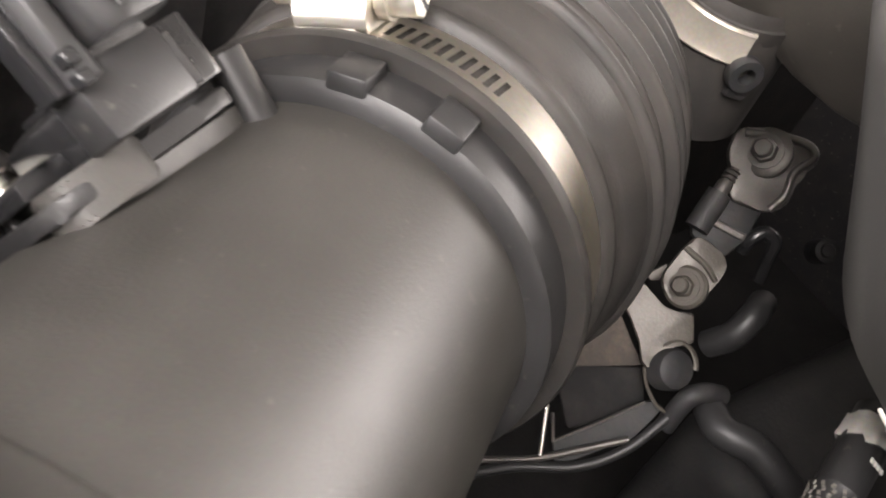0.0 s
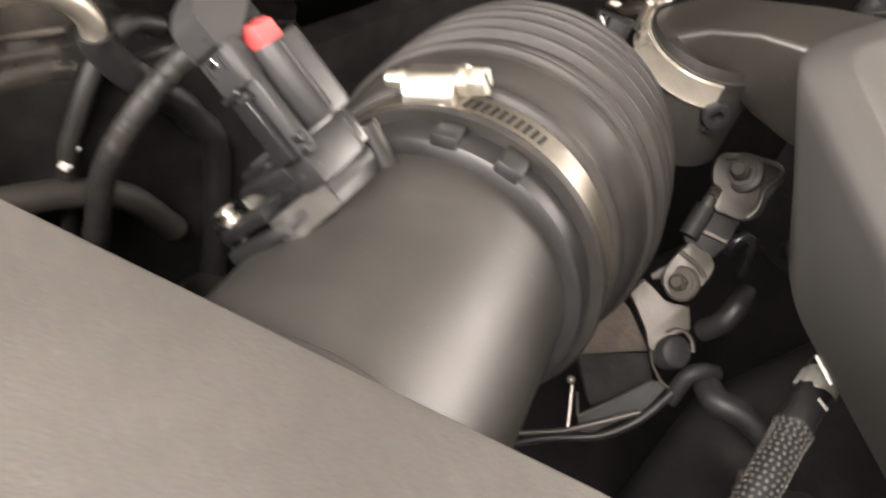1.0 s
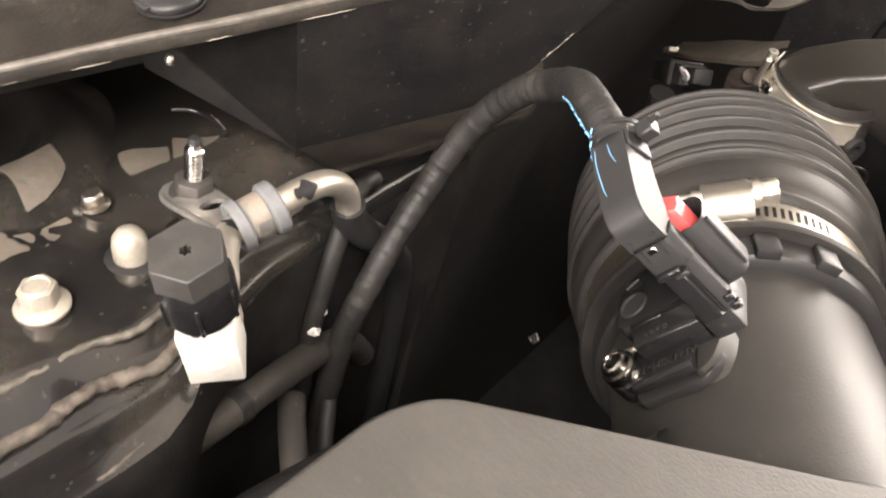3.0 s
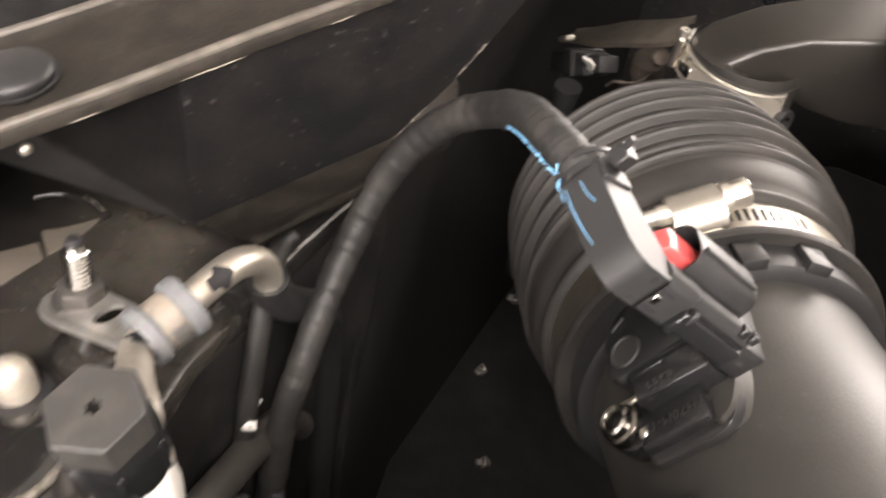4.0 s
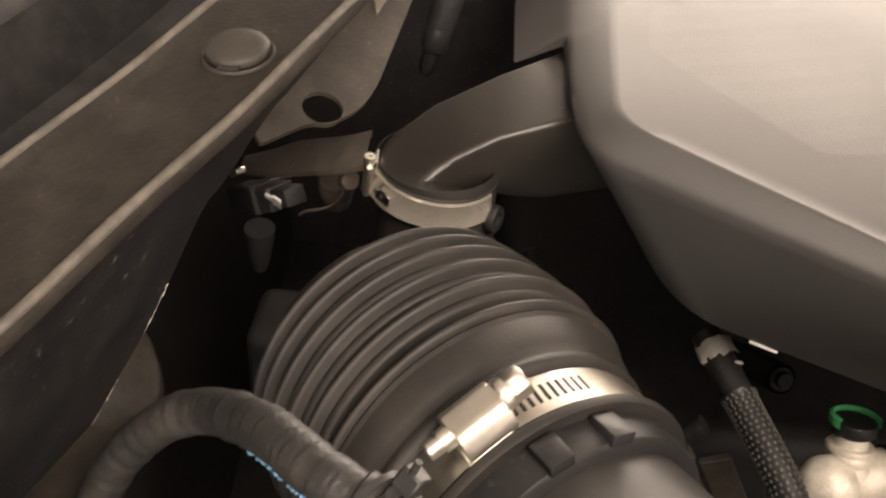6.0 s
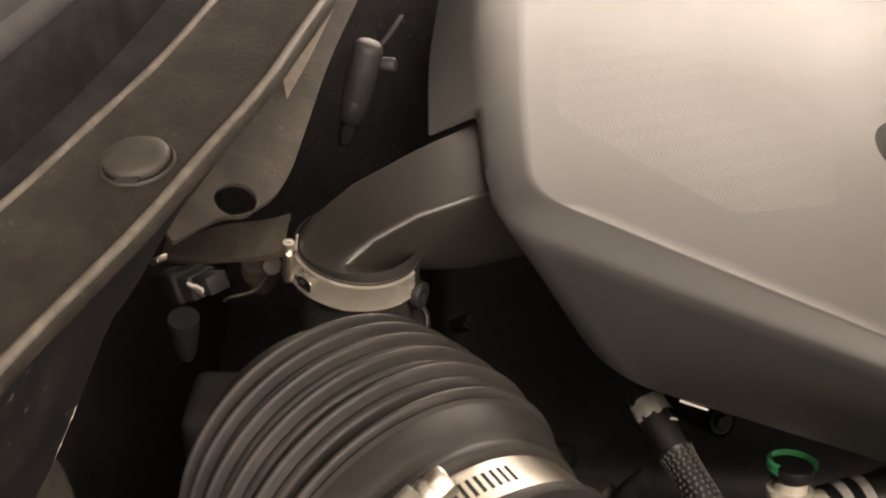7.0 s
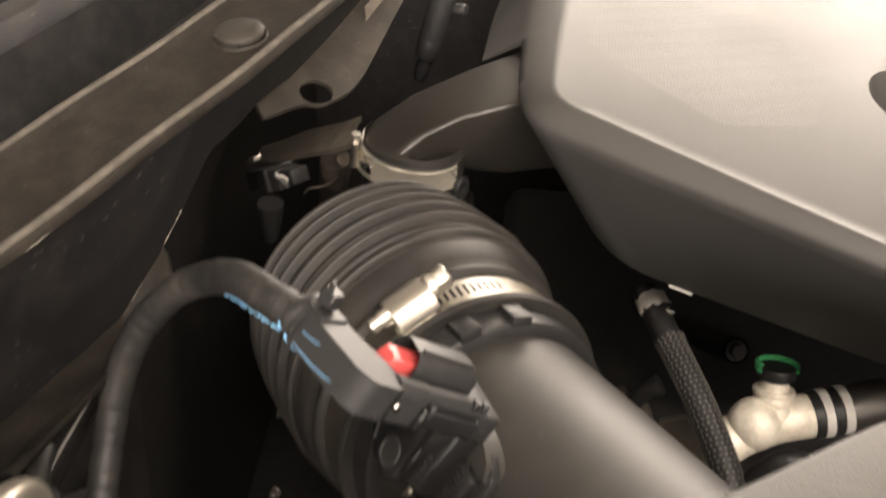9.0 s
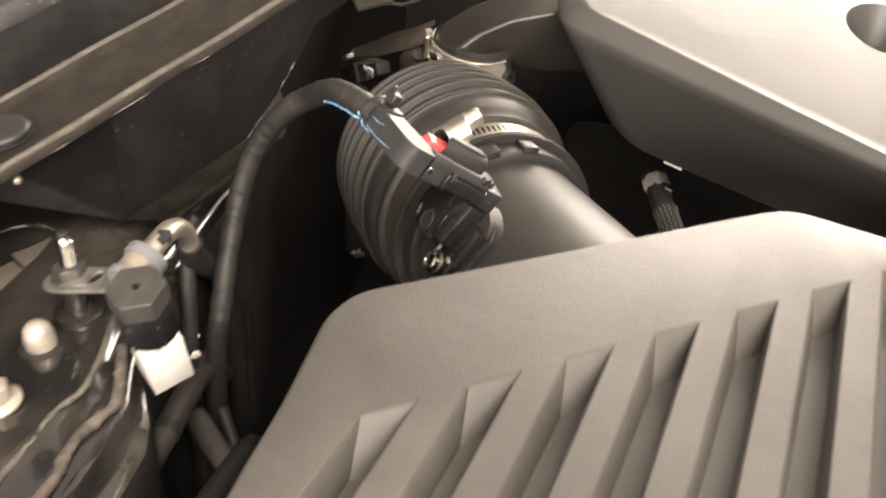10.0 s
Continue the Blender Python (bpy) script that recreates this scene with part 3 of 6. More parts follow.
# the panel edge's pale-brown bead imitates the highlight along the crease
seam("panel_edge", [(-0.2145, -0.3, 0.8675), (-0.2145, -0.2, 0.868), (-0.214, -0.096, 0.8683), (-0.2138, -0.08, 0.8683), (-0.214, -0.067, 0.8685), (-0.2112, -0.055, 0.8685), (-0.213, -0.043, 0.8688), (-0.2155, -0.033, 0.869), (-0.222, -0.012, 0.869), (-0.226, 0.02, 0.8685)], 0.0012, EDGE, "dusty apron crease with its pale highlight painted on", "panel edge", 0.35, 1.6)
seam("seam_sealer", [(-0.2015, -0.3, 0.864), (-0.2015, -0.2, 0.864), (-0.201, -0.097, 0.8645), (-0.2025, -0.081, 0.865), (-0.2025, -0.069, 0.865), (-0.199, -0.054, 0.8655), (-0.2045, -0.042, 0.866), (-0.211, -0.029, 0.866)], 0.0021, SEALER, "brown crusty bead of seam sealer", "seam sealer", 0.4, 1.5)
seam("lower_seam", [(-0.1862, -0.3, 0.8503), (-0.1862, -0.2, 0.8503), (-0.186, -0.106, 0.8505), (-0.188, -0.095, 0.8507), (-0.187, -0.079, 0.8507), (-0.1895, -0.064, 0.851), (-0.194, -0.045, 0.851)], 0.0009, SEALER, "thin crusty bead along the lower apron flange", "seam sealer", 0.6, 1.6)


def flange_bolt(m, label, scale=1.0):
    bolt = thing("flange_bolt", label, "bolt", m @ Matrix.Diagonal((scale, scale, scale, 1)), group="apron bolts")
    part("flange", lathe([(0.0, 0.0), (0.0076, 0.0), (0.0078, 0.0012), (0.0068, 0.002), (0.0052, 0.0028), (0.0, 0.0028)], 32), ZINC, bolt)
    part("head", joined(prism(hexagon(0.0056), 0.002, 0.0082, 0.0007), ), ZINC, bolt)
    part("dimple", lathe([(0.0042, 0.0082), (0.0038, 0.0086), (0.003, 0.0078), (0.0, 0.0076)], 24), ZINC, bolt, "hollow in the bolt head")
    return bolt


flange_bolt(pose(-0.2335, -0.0685, 0.8685, 4, -6, 10), "pale zinc hex flange bolt on the grimy apron")
pin = thing("dome_pin", "pale round-headed metal pin on the grimy apron", "pin", pose(-0.2378, -0.0375, 0.8665, 3, -4, 0))
part("dome", lathe([(0.0054, 0.0), (0.0055, 0.006), (0.005, 0.009), (0.0036, 0.0112), (0.0016, 0.0122), (0.0, 0.0124)], 32), ZINC, pin)
part("collar", lathe([(0.0085, 0.0), (0.0085, 0.001), (0.0075, 0.0014), (0.0054, 0.0014)], 32), DARK, pin)

# ---- refrigerant line with its service port ----
GROMMET = material("pale grey rubber", (0.11, 0.114, 0.12), 0.55, grain=900, bump=0.12, second=(0.15, 0.15, 0.148), stain=70, spec=0.35)
O = Vector((-0.21, -0.021, 0.868))
line = thing("refrigerant_line", "bare aluminium refrigerant pipe with grey grommet and bracket", "pipe", Matrix.Translation(O))
path = spline([Vector(p) - O for p in ((-0.1838, -0.0462, 0.892), (-0.1848, -0.0455, 0.8965), (-0.1895, -0.0415, 0.898), (-0.197, -0.0358, 0.8952), (-0.204, -0.0298, 0.892), (-0.209, -0.0238, 0.8912), (-0.2092, -0.0165, 0.893), (-0.2073, -0.008, 0.896), (-0.2072, 0.0, 0.8968), (-0.2078, 0.009, 0.8955), (-0.2085, 0.017, 0.891), (-0.209, 0.0225, 0.884), (-0.2095, 0.025, 0.876))], 8)
part("pipe", sweep(path, 0.0042, 24), PIPE_METAL, line)
part("pipe_flare", sweep(path[:10], lambda s: 0.0056 - 0.0012 * s, 20), PIPE_METAL, line, "stained flare where the pipe enters the block")
part("hose_sleeve", sweep(spline([Vector(p) - O for p in ((-0.2095, 0.0245, 0.8785), (-0.2098, 0.0262, 0.873), (-0.2105, 0.034, 0.862), (-0.213, 0.046, 0.85), (-0.217, 0.062, 0.832), (-0.222, 0.078, 0.79), (-0.224, 0.085, 0.6))], 6), 0.0058, 20), BLACK, line, "black rubber hose on the pipe")
gm = upright(Vector((-0.2083, -0.0152, 0.8938)) - O, (0.0021, 0.0118, 0.0035))
part("grommet", moved(lathe([(0.0043, -0.0072), (0.0074, -0.0076), (0.0079, -0.0071), (0.008, -0.0045), (0.0076, -0.004), (0.0066, -0.0036), (0.0066, 0.0026), (0.0077, 0.003), (0.0082, 0.0036), (0.0082, 0.0066), (0.0077, 0.0072), (0.0043, 0.0068)], 40), gm), GROMMET, line, "pale grey rubber grommet round the pipe")
part("inner_ring", moved(lathe([(0.0063, -0.0034), (0.0068, -0.003), (0.0068, 0.0024), (0.0063, 0.0029)], 32), gm), CASTING, line, "brown worn ring in the grommet")


def pipe_mark(centre, tangent, outward, length, spread):
    """A blot of paint that hugs the pipe."""
    t = Vector(tangent).normalized()
    n = Vector(outward)
    n = (n - t * n.dot(t)).normalized()
    s = t.cross(n)
    bm = bmesh.new()
    rows = []
    for i in range(17):
        f = -1 + i / 8
        lim = radians(spread) * math.sqrt(max(0.02, 1 - f * f)) * (1 + 0.35 * math.sin(f * 5 + 0.6))
        rows.append([bm.verts.new(Vector(centre) - O + t * (f * length) + (n * math.cos(lim * k / 4) + s * math.sin(lim * k / 4)) * 0.0045) for k in range(-4, 5)])
    for p, q in zip(rows, rows[1:]):
        for k in range(8):
            bm.faces.new((p[k], p[k + 1], q[k + 1], q[k]))
    return part("paint_mark", bm, DARK, line, "dark paint mark on the pipe")


pipe_mark((-0.2072, -0.0006, 0.8967), (0.0002, 0.0095, 0.0003), (0.62, -0.48, 0.62), 0.0043, 36)
pipe_mark((-0.2075, -0.0263, 0.8924), (-0.0045, 0.005, -0.002), (0.62, -0.48, 0.62), 0.0026, 40)
# the bracket's tongue runs up from the stud to a clip under the grommet
out = rounded([(-0.2448, -0.0225), (-0.236, -0.0255), (-0.222, -0.0258), (-0.209, -0.026), (-0.2045, -0.018), (-0.2095, -0.0135), (-0.222, -0.013), (-0.236, -0.0115), (-0.2448, -0.016)], [0.004, 0.006, 0.006, 0.003, 0.003, 0.004, 0.006, 0.006, 0.004])
bm = bmesh.new()
edges = []
for loop in (out, [(-0.2237 + 0.0028 * math.cos(k * math.pi / 8), -0.0188 + 0.0042 * math.sin(k * math.pi / 8)) for k in range(16)]):
    vs = [bm.verts.new((x - O.x, y - O.y, 0.8824 + 0.26 * (x + 0.244) - O.z)) for x, y in loop]
    edges += [bm.edges.new((vs[i], vs[(i + 1) % len(vs)])) for i in range(len(vs))]
bmesh.ops.triangle_fill(bm, use_beauty=True, edges=edges)
bmesh.ops.solidify(bm, geom=bm.faces, thickness=0.0014)
part("bracket", bm, BRACKET_PALE, line, "plated steel bracket plate")
part("bracket_lip", sweep(spline([(x - O.x, y - O.y, 0.8828 + 0.26 * (x + 0.244) - O.z) for x, y in ((-0.2445, -0.0185), (-0.2425, -0.0235), (-0.236, -0.0262), (-0.222, -0.0265), (-0.211, -0.0265))], 6), 0.0009, 10), BRACKET_PALE, line, "turned-up edge of the bracket")
part("pipe_clip", moved(lathe([(0.0066, -0.0022), (0.0073, -0.0022), (0.0073, 0.0018), (0.0066, 0.0018), (0.0066, -0.0022)], 24, start=150, stop=330), gm), BRACKET_PALE, line, "steel clip round the grommet")

stud = thing("threaded_stud", "threaded steel stud with a hex nut holding the bracket", "stud", pose(-0.2352, -0.0172, 0.867, -1, -1, 0))
prof = [(0.0, 0.0375), (0.0019, 0.037), (0.0022, 0.0362), (0.0024, 0.0348)]
z = 0.0345
while z > 0.0215:
    prof += [(0.0031, z - 0.0004), (0.0031, z - 0.0006), (0.0021, z - 0.0012)]
    z -= 0.0014
prof += [(0.0026, 0.0)]
part("thread", lathe(prof, 24), CHROME, stud)
part("dark_tip", lathe([(0.0, 0.0384), (0.0016, 0.0382), (0.0021, 0.0374), (0.0022, 0.0352)], 16), DARK, stud, "dark end of the stud")
part("nut", prism(hexagon(0.0062, 32), 0.0185, 0.0238, 0.0007, 2), BRACKET, stud)
part("washer", lathe([(0.0, 0.0192), (0.0074, 0.0188), (0.0078, 0.0176), (0.0, 0.0174)], 32), BRACKET, stud)
part("foot", lathe([(0.0095, 0.0), (0.0092, 0.0018), (0.0075, 0.0028), (0.0045, 0.0032), (0.0045, 0.0185)], 32), APRON, stud, "black painted boss under the bracket")

# ---- service port: the milled block and its cap stand on one leaning axis ----
PORT = basis((-0.1803, -0.0492, 0.8812), (0.62, 0.745, 0.17), Vector((0.015, -0.235, 0.97)).cross(Vector((0.62, 0.745, 0.17))), (0.015, -0.235, 0.97))
port = thing("service_port", "milled white aluminium block with a dark hexagonal service cap", "service port", PORT)
part("block", box(-0.007, 0.007, -0.0068, 0.0068, 0.0, 0.0212, 0.0005, 2), WHITE_METAL, port)
part("block_neck", lathe([(0.0062, 0.0205), (0.0062, 0.0222), (0.0052, 0.0228), (0.0052, 0.027)], 28), WHITE_METAL, port)
part("plug_ring", lathe([(0.0036, -0.0002), (0.0038, 0.0001), (0.0041, -0.0002)], 30), WHITE_METAL, port, "faint turned ring on the block").matrix_basis = Matrix.Translation((0, -0.0068, 0.0105)) @ pose(0, 0, 0, 90, 0, 0)
star = [((0.0017 if k % 2 else 0.0011) * math.cos(k * math.pi / 6), (0.0017 if k % 2 else 0.0011) * math.sin(k * math.pi / 6)) for k in range(12)]
hex_out = rounded(hexagon(0.0093, 35), 0.0005, 2)
bm = bmesh.new()
shells = [[bm.verts.new((x * f, y * f, z)) for x, y in hex_out] for f, z in ((1.0, 0.0385), (1.0, 0.0456), (0.985, 0.046), (0.955, 0.0462))]
for a, b in zip(shells, shells[1:]):
    for k in range(len(a)):
        bm.faces.new((a[k], a[(k + 1) % len(a)], b[(k + 1) % len(a)], b[k]))
socket_top, socket_low = [bm.verts.new((x, y, 0.0462)) for x, y in star], [bm.verts.new((x, y, 0.0415)) for x, y in star]
for k in range(12):
    bm.faces.new((socket_top[k], socket_top[(k + 1) % 12], socket_low[(k + 1) % 12], socket_low[k]))
bm.faces.new(socket_low)
edges = [bm.edges.get((ring[k], ring[(k + 1) % len(ring)])) for ring in (shells[-1], socket_top) for k in range(len(ring))]
bmesh.ops.triangle_fill(bm, use_beauty=True, edges=edges)
cap = part("cap", bm, CAP, port, "dark grey hexagonal cap with a star socket", angle=25)


def cap_ring(r, z, flat):
    """A ring between a circle and a hexagon."""
    pts = []
    for k in range(48):
        a = 2 * math.pi * k / 48
        d = (a - radians(35)) % (math.pi / 3) - math.pi / 6
        pts.append((r * (1 - flat + flat * 0.93 / math.cos(d)) * math.cos(a), r * (1 - flat + flat * 0.93 / math.cos(d)) * math.sin(a), z))
    return pts


part("cap_skirt", loft([cap_ring(r, z, 0.0) for r, z in ((0.0076, 0.0243), (0.0087, 0.0247), (0.009, 0.026), (0.0092, 0.0348), (0.0091, 0.0358), (0.0086, 0.0372), (0.0079, 0.0392))], bottom=True), SENSOR, port, "rounded black skirt of the cap", angle=35)
for k in range(6):
    part("cap_rib", moved(box(0.0082, 0.0096, -0.0006, 0.0006, 0.0248, 0.0352, 0.0003, 1), pose(0, 0, 0, 0, 0, 60 * k + 35)), SENSOR, port)
for k in range(3):
    part("cap_notch", moved(box(0.0066, 0.0087, -0.0011, 0.0011, 0.0236, 0.0248, 0.0003, 1), pose(0, 0, 0, 0, 0, 120 * k + 20)), BLACK, port)

# ---- air box ----
box_out = [(-0.1165, -0.33), (-0.1165, -0.12), (-0.1155, -0.1), (-0.1165, -0.062), (-0.112, -0.0505), (0.008, 0.0365), (0.0195, 0.0425), (0.05, 0.0345), (0.14, 0.012), (0.15, -0.33)]
outline = rounded(box_out, [0.01, 0.01, 0.01, 0.008, 0.01, 0.02, 0.012, 0.03, 0.03, 0.02], 5)
TOP = 0.933
middle = Vector((0.0, -0.15))


def shrink(loop, d, z):
    """A closed outline moved inwards by d."""
    n = len(loop)
    out = []
    for i in range(n):
        p, a, b = Vector(loop[i][:2]), Vector(loop[i - 1][:2]), Vector(loop[(i + 1) % n][:2])
        t = (b - a).normalized()
        nrm = Vector((-t.y, t.x))
        if nrm.dot(middle - p) < 0:
            nrm = -nrm
        q = p + nrm * d
        out.append((q.x, q.y, z))
    return out


air_box = thing("air_filter_box", "grained grey plastic air filter box with deep ribbed lid", "air box", pose(0, -0.12, 0.72))
bm = bmesh.new()
OVER = -0.0026
rings = [shrink(outline, OVER + d, z) for d, z in ((0.0045, 0.9), (0.001, 0.903), (0.0006, 0.915), (0.0, TOP - 0.003), (0.0005, TOP - 0.0014), (0.0014, TOP - 0.0004), (0.0028, TOP))]
made = [[bm.verts.new(p) for p in ring] for ring in rings]
n = len(outline)
for a, b in zip(made, made[1:]):
    for k in range(n):
        bm.faces.new((a[k], a[(k + 1) % n], b[(k + 1) % n], b[k]))
edges = [bm.edges.get((made[-1][k], made[-1][(k + 1) % n])) for k in range(n)]
rims = []
for i in range(8):
    x, y = -0.0972 + 0.0237 * i, -0.0965 + 0.0184 * i
    w, back, depth, length = 0.0118, 0.0088, 0.0105, 0.0125
    end = -0.3
    lean = -0.19 * (y - end)
    # opening corners: back left, back right, front right, front left
    o = [bm.verts.new(p) for p in ((x, y, TOP), (x + w, y + back, TOP), (x + w + lean, end, TOP), (x + lean, end, TOP))]
    e = [bm.edges.new((o[k], o[(k + 1) % 4])) for k in range(4)]
    edges += e
    rims += e[:2] + e[3:]
    lo = [bm.verts.new(p) for p in ((x + 0.0012, y - length, TOP - depth), (x + w - 0.0022, y + back - length, TOP - depth), (x + w + lean - 0.0022, end, TOP - depth), (x + lean + 0.0012, end, TOP - depth))]
    bm.faces.new((o[0], o[1], lo[1], lo[0]))
    bm.faces.new((o[1], o[2], lo[2], lo[1]))
    bm.faces.new((o[3], o[0], lo[0], lo[3]))
    bm.faces.new((lo[0], lo[1], lo[2], lo[3]))
bmesh.ops.triangle_fill(bm, use_beauty=True, edges=edges)
bmesh.ops.bevel(bm, geom=rims, offset=0.0009, segments=2, affect="EDGES", profile=0.5)
moved(bm, Matrix.Translation((0, 0.12, -0.72)))
part("lid", bm, BOX, air_box, angle=30)
bm = loft([shrink(outline, 0.012, 0.72), shrink(outline, 0.006, 0.88), shrink(outline, 0.003, 0.8845), shrink(outline, 0.003, 0.8985)], bottom=True)
moved(bm, Matrix.Translation((0, 0.12, -0.72)))
part("lower_housing", bm, BLACK, air_box, "black lower half of the box", angle=30)

# ---- intake pipe, rubber boot and clamp ----
pipe = thing("intake_pipe", "smooth dark grey plastic intake pipe between air box and rubber boot", "intake pipe", TUBE)
part("tube", lathe([(0.0398, -0.105), (0.0396, -0.08), (0.0395, -0.012)], 96), PIPE, pipe)
part("flange", lathe([(0.039, -0.0135), (0.0425, -0.0135), (0.0438, -0.0125), (0.0442, -0.01), (0.0442, 0.0)], 96), BLACK, pipe, "black flange ring")
for angle in (101, 78):
    part("tab", moved(box(-0.0036, 0.0036, -0.005, 0.004, -0.001, 0.0026, 0.0006, 2), upright(around(angle, 0.0437, -0.0085), around(angle, 1, 0), (0, 0, 1)) @ pose(0, 0, 0, 0, 0, 0)), BLACK, pipe, "black locating tab")
part("outlet_collar", lathe([(0.0396, -0.066), (0.0425, -0.0685), (0.0448, -0.071), (0.0455, -0.074), (0.0455, -0.1)], 40, start=-265, stop=-150), PIPE, pipe, "flared collar at the air box")
MAF_ANGLE = 137
ER, ET = around(MAF_ANGLE, 1, 0), around(MAF_ANGLE + 90, 1, 0)
SEAT = basis((0, 0, 0), -ET, (0, 0, 1), ER)  # x across the pipe, y along it, z out of it
boss = rounded([(-0.0145, -0.0535), (0.003, -0.0545), (0.0095, -0.049), (0.0115, -0.03), (0.0115, -0.0165), (-0.007, -0.0185), (-0.012, -0.0265), (-0.0135, -0.036), (-0.0125, -0.0445)], 0.004)
part("sensor_boss", moved(prism(boss, 0.022, 0.041, 0.0035, 4), SEAT), PIPE, pipe, "raised sensor seat")
part("screw_post", moved(lathe([(0.0, 0.0505), (0.0034, 0.0505), (0.0036, 0.05), (0.0039, 0.034)], 24), SEAT @ Matrix.Translation((0.011, -0.0185, -0.0015))), BLACK, pipe, "round screw post")
part("outlet_step", lathe([(0.0395, -0.0905), (0.0404, -0.0912), (0.0407, -0.0922), (0.0407, -0.105)], 48, start=-135, stop=-66), PIPE, pipe, "thin raised step before the air box")
part("nub", moved(lathe([(0.0, 0.0014), (0.0011, 0.0011), (0.0014, -0.001)], 16), upright(around(64, 0.0398, -0.092), around(66, 1, 0))), BLACK, pipe, "small black nub")

boot = thing("rubber_boot", "ribbed black rubber intake boot with smooth cuff", "intake boot", TUBE)
prof = [(0.0442, -0.0035), (0.0478, -0.0038), (0.0484, -0.0028), (0.0484, -0.0012), (0.0474, -0.0004), (0.0463, 0.0), (0.0463, 0.0132), (0.0478, 0.0138), (0.0492, 0.0148), (0.0495, 0.0162), (0.0488, 0.0174), (0.0487, 0.0185), (0.0502, 0.0205), (0.0512, 0.0235), (0.0518, 0.027), (0.052, 0.0297)]
bm = lathe(prof, 112)
for v in bm.verts:
    f = min(1, max(0, (v.co.z - 0.02) / 0.02))
    v.co.x += 0.0028 * f
    v.co.y -= 0.0008 * f
part("cuff", bm, RUBBER, boot, angle=50)
prof = [(0.052, 0.0295)]
last_bead = 0.0
for k, (s, r) in enumerate(((0.0335, 0.0543), (0.0452, 0.0551), (0.0557, 0.0549), (0.065, 0.0546), (0.0738, 0.0538), (0.0822, 0.0526))):
    if k:
        # deep valley, lower shoulder and a fine groove in front of each bead
        shoulder_from = s - 0.0026 - 0.24 * (s - last_bead)
        prof += [(r - 0.014, last_bead + 0.0016), (r - 0.017, (last_bead + shoulder_from) / 2), (r - 0.014, shoulder_from - 0.0004), (r - 0.0042, shoulder_from), (r - 0.0032, shoulder_from + 0.0005), (r - 0.0027, (shoulder_from + s) / 2 - 0.001), (r - 0.0029, s - 0.0024), (r - 0.0034, s - 0.0019)]
    else:
        prof += [(r - 0.0017, s - 0.0026), (r - 0.0021, s - 0.0019)]
    prof += [(r - 0.0026, s - 0.0015), (r - 0.0012, s - 0.0012), (r - 0.0003, s - 0.0008), (r, s - 0.0002), (r - 0.0001, s + 0.0004), (r - 0.001, s + 0.001), (r - 0.005, s + 0.0012)]
    last_bead = s
prof += [(0.041, 0.0842), (0.0405, 0.0885), (0.04, 0.09), (0.04, 0.1), (0.0, 0.1)]
bm = lathe(prof, 112)
for v in bm.verts:
    f = min(1, max(0, (v.co.z - 0.02) / 0.02))
    v.co.x += 0.0028 * f
    v.co.y -= 0.0008 * f
part("bellows", bm, RUBBER, boot, angle=48)

clamp = thing("worm_clamp", "zinc plated worm-drive hose clamp round the rubber cuff", "hose clamp", TUBE)
bm = bmesh.new()
R1 = 0.0471
steps = 240
rows = [0.0002, 0.0034, 0.0094, 0.0126]
ring = [[bm.verts.new(around(20 + 360 * k / steps - (0.9 if j == 2 else 0), R1, s)) for j, s in enumerate(rows)] for k in range(steps)]
for k in range(steps):
    degrees = 20 + 360 * k / steps
    for j in range(3):
        if j == 1 and 73 < degrees < 103 and k % 2 == 0:
            continue
        bm.faces.new((ring[k][j], ring[k][j + 1], ring[(k + 1) % steps][j + 1], ring[(k + 1) % steps][j]))
bmesh.ops.solidify(bm, geom=bm.faces, thickness=0.0007)
part("band", bm, STEEL, clamp)
tang = around(114 - 90, 1, 0)
HOUSE = basis(around(114, 0.0478, 0.0064), tang, (0, 0, 1), tang.cross(Vector((0, 0, 1))))
if (HOUSE.to_3x3() @ Vector((0, 0, 1))).dot(around(114, 1, 0)) < 0:
    HOUSE = basis(around(114, 0.0478, 0.0064), tang, (0, 0, -1), tang.cross(Vector((0, 0, -1))))
house = rounded([(-0.0068, -0.001), (-0.0072, 0.0022), (-0.0048, 0.0075), (0.0048, 0.0075), (0.0072, 0.0022), (0.0068, -0.001)], [0, 0.002, 0.003, 0.003, 0.002, 0])
part("housing", moved(prism(house, -0.0055, 0.0085, 0.0007, 2, axis="x"), HOUSE), STEEL, clamp)
part("saddle", moved(box(-0.0065, 0.0065, -0.0074, 0.0074, -0.0012, 0.0002, 0.0004, 1), HOUSE), STEEL, clamp)
screw_turn = HOUSE @ Matrix.Translation((0, 0, 0.0042)) @ pose(0, 0, 0, 0, 90, 0)
bm = lathe([(0.0, -0.0125), (0.002, -0.0125), (0.0024, -0.012), (0.0024, -0.0085), (0.003, -0.0085), (0.003, 0.0088), (0.0042, 0.0088), (0.0044, 0.0095), (0.0044, 0.011), (0.0032, 0.0112)], 28)
part("worm_screw", moved(joined(bm, moved(prism(hexagon(0.0042, 10), 0.011, 0.0162, 0.0004, 1), Matrix())), screw_turn), STEEL, clamp)

# dark bar set into the head to imitate a shaded slot
part("screw_slot", moved(box(-0.0034, 0.0034, -0.0005, 0.0005, 0.0152, 0.01632), screw_turn @ pose(0, 0, 0, 0, 0, 35)), DARK, clamp, "dark inset imitating the shaded screw slot")
part("pressed_seam", moved(sweep([(0.0068, -0.0068, 0.0012), (0.0068, 0.0068, 0.0012)], 0.0006, 8), HOUSE), STEEL, clamp)

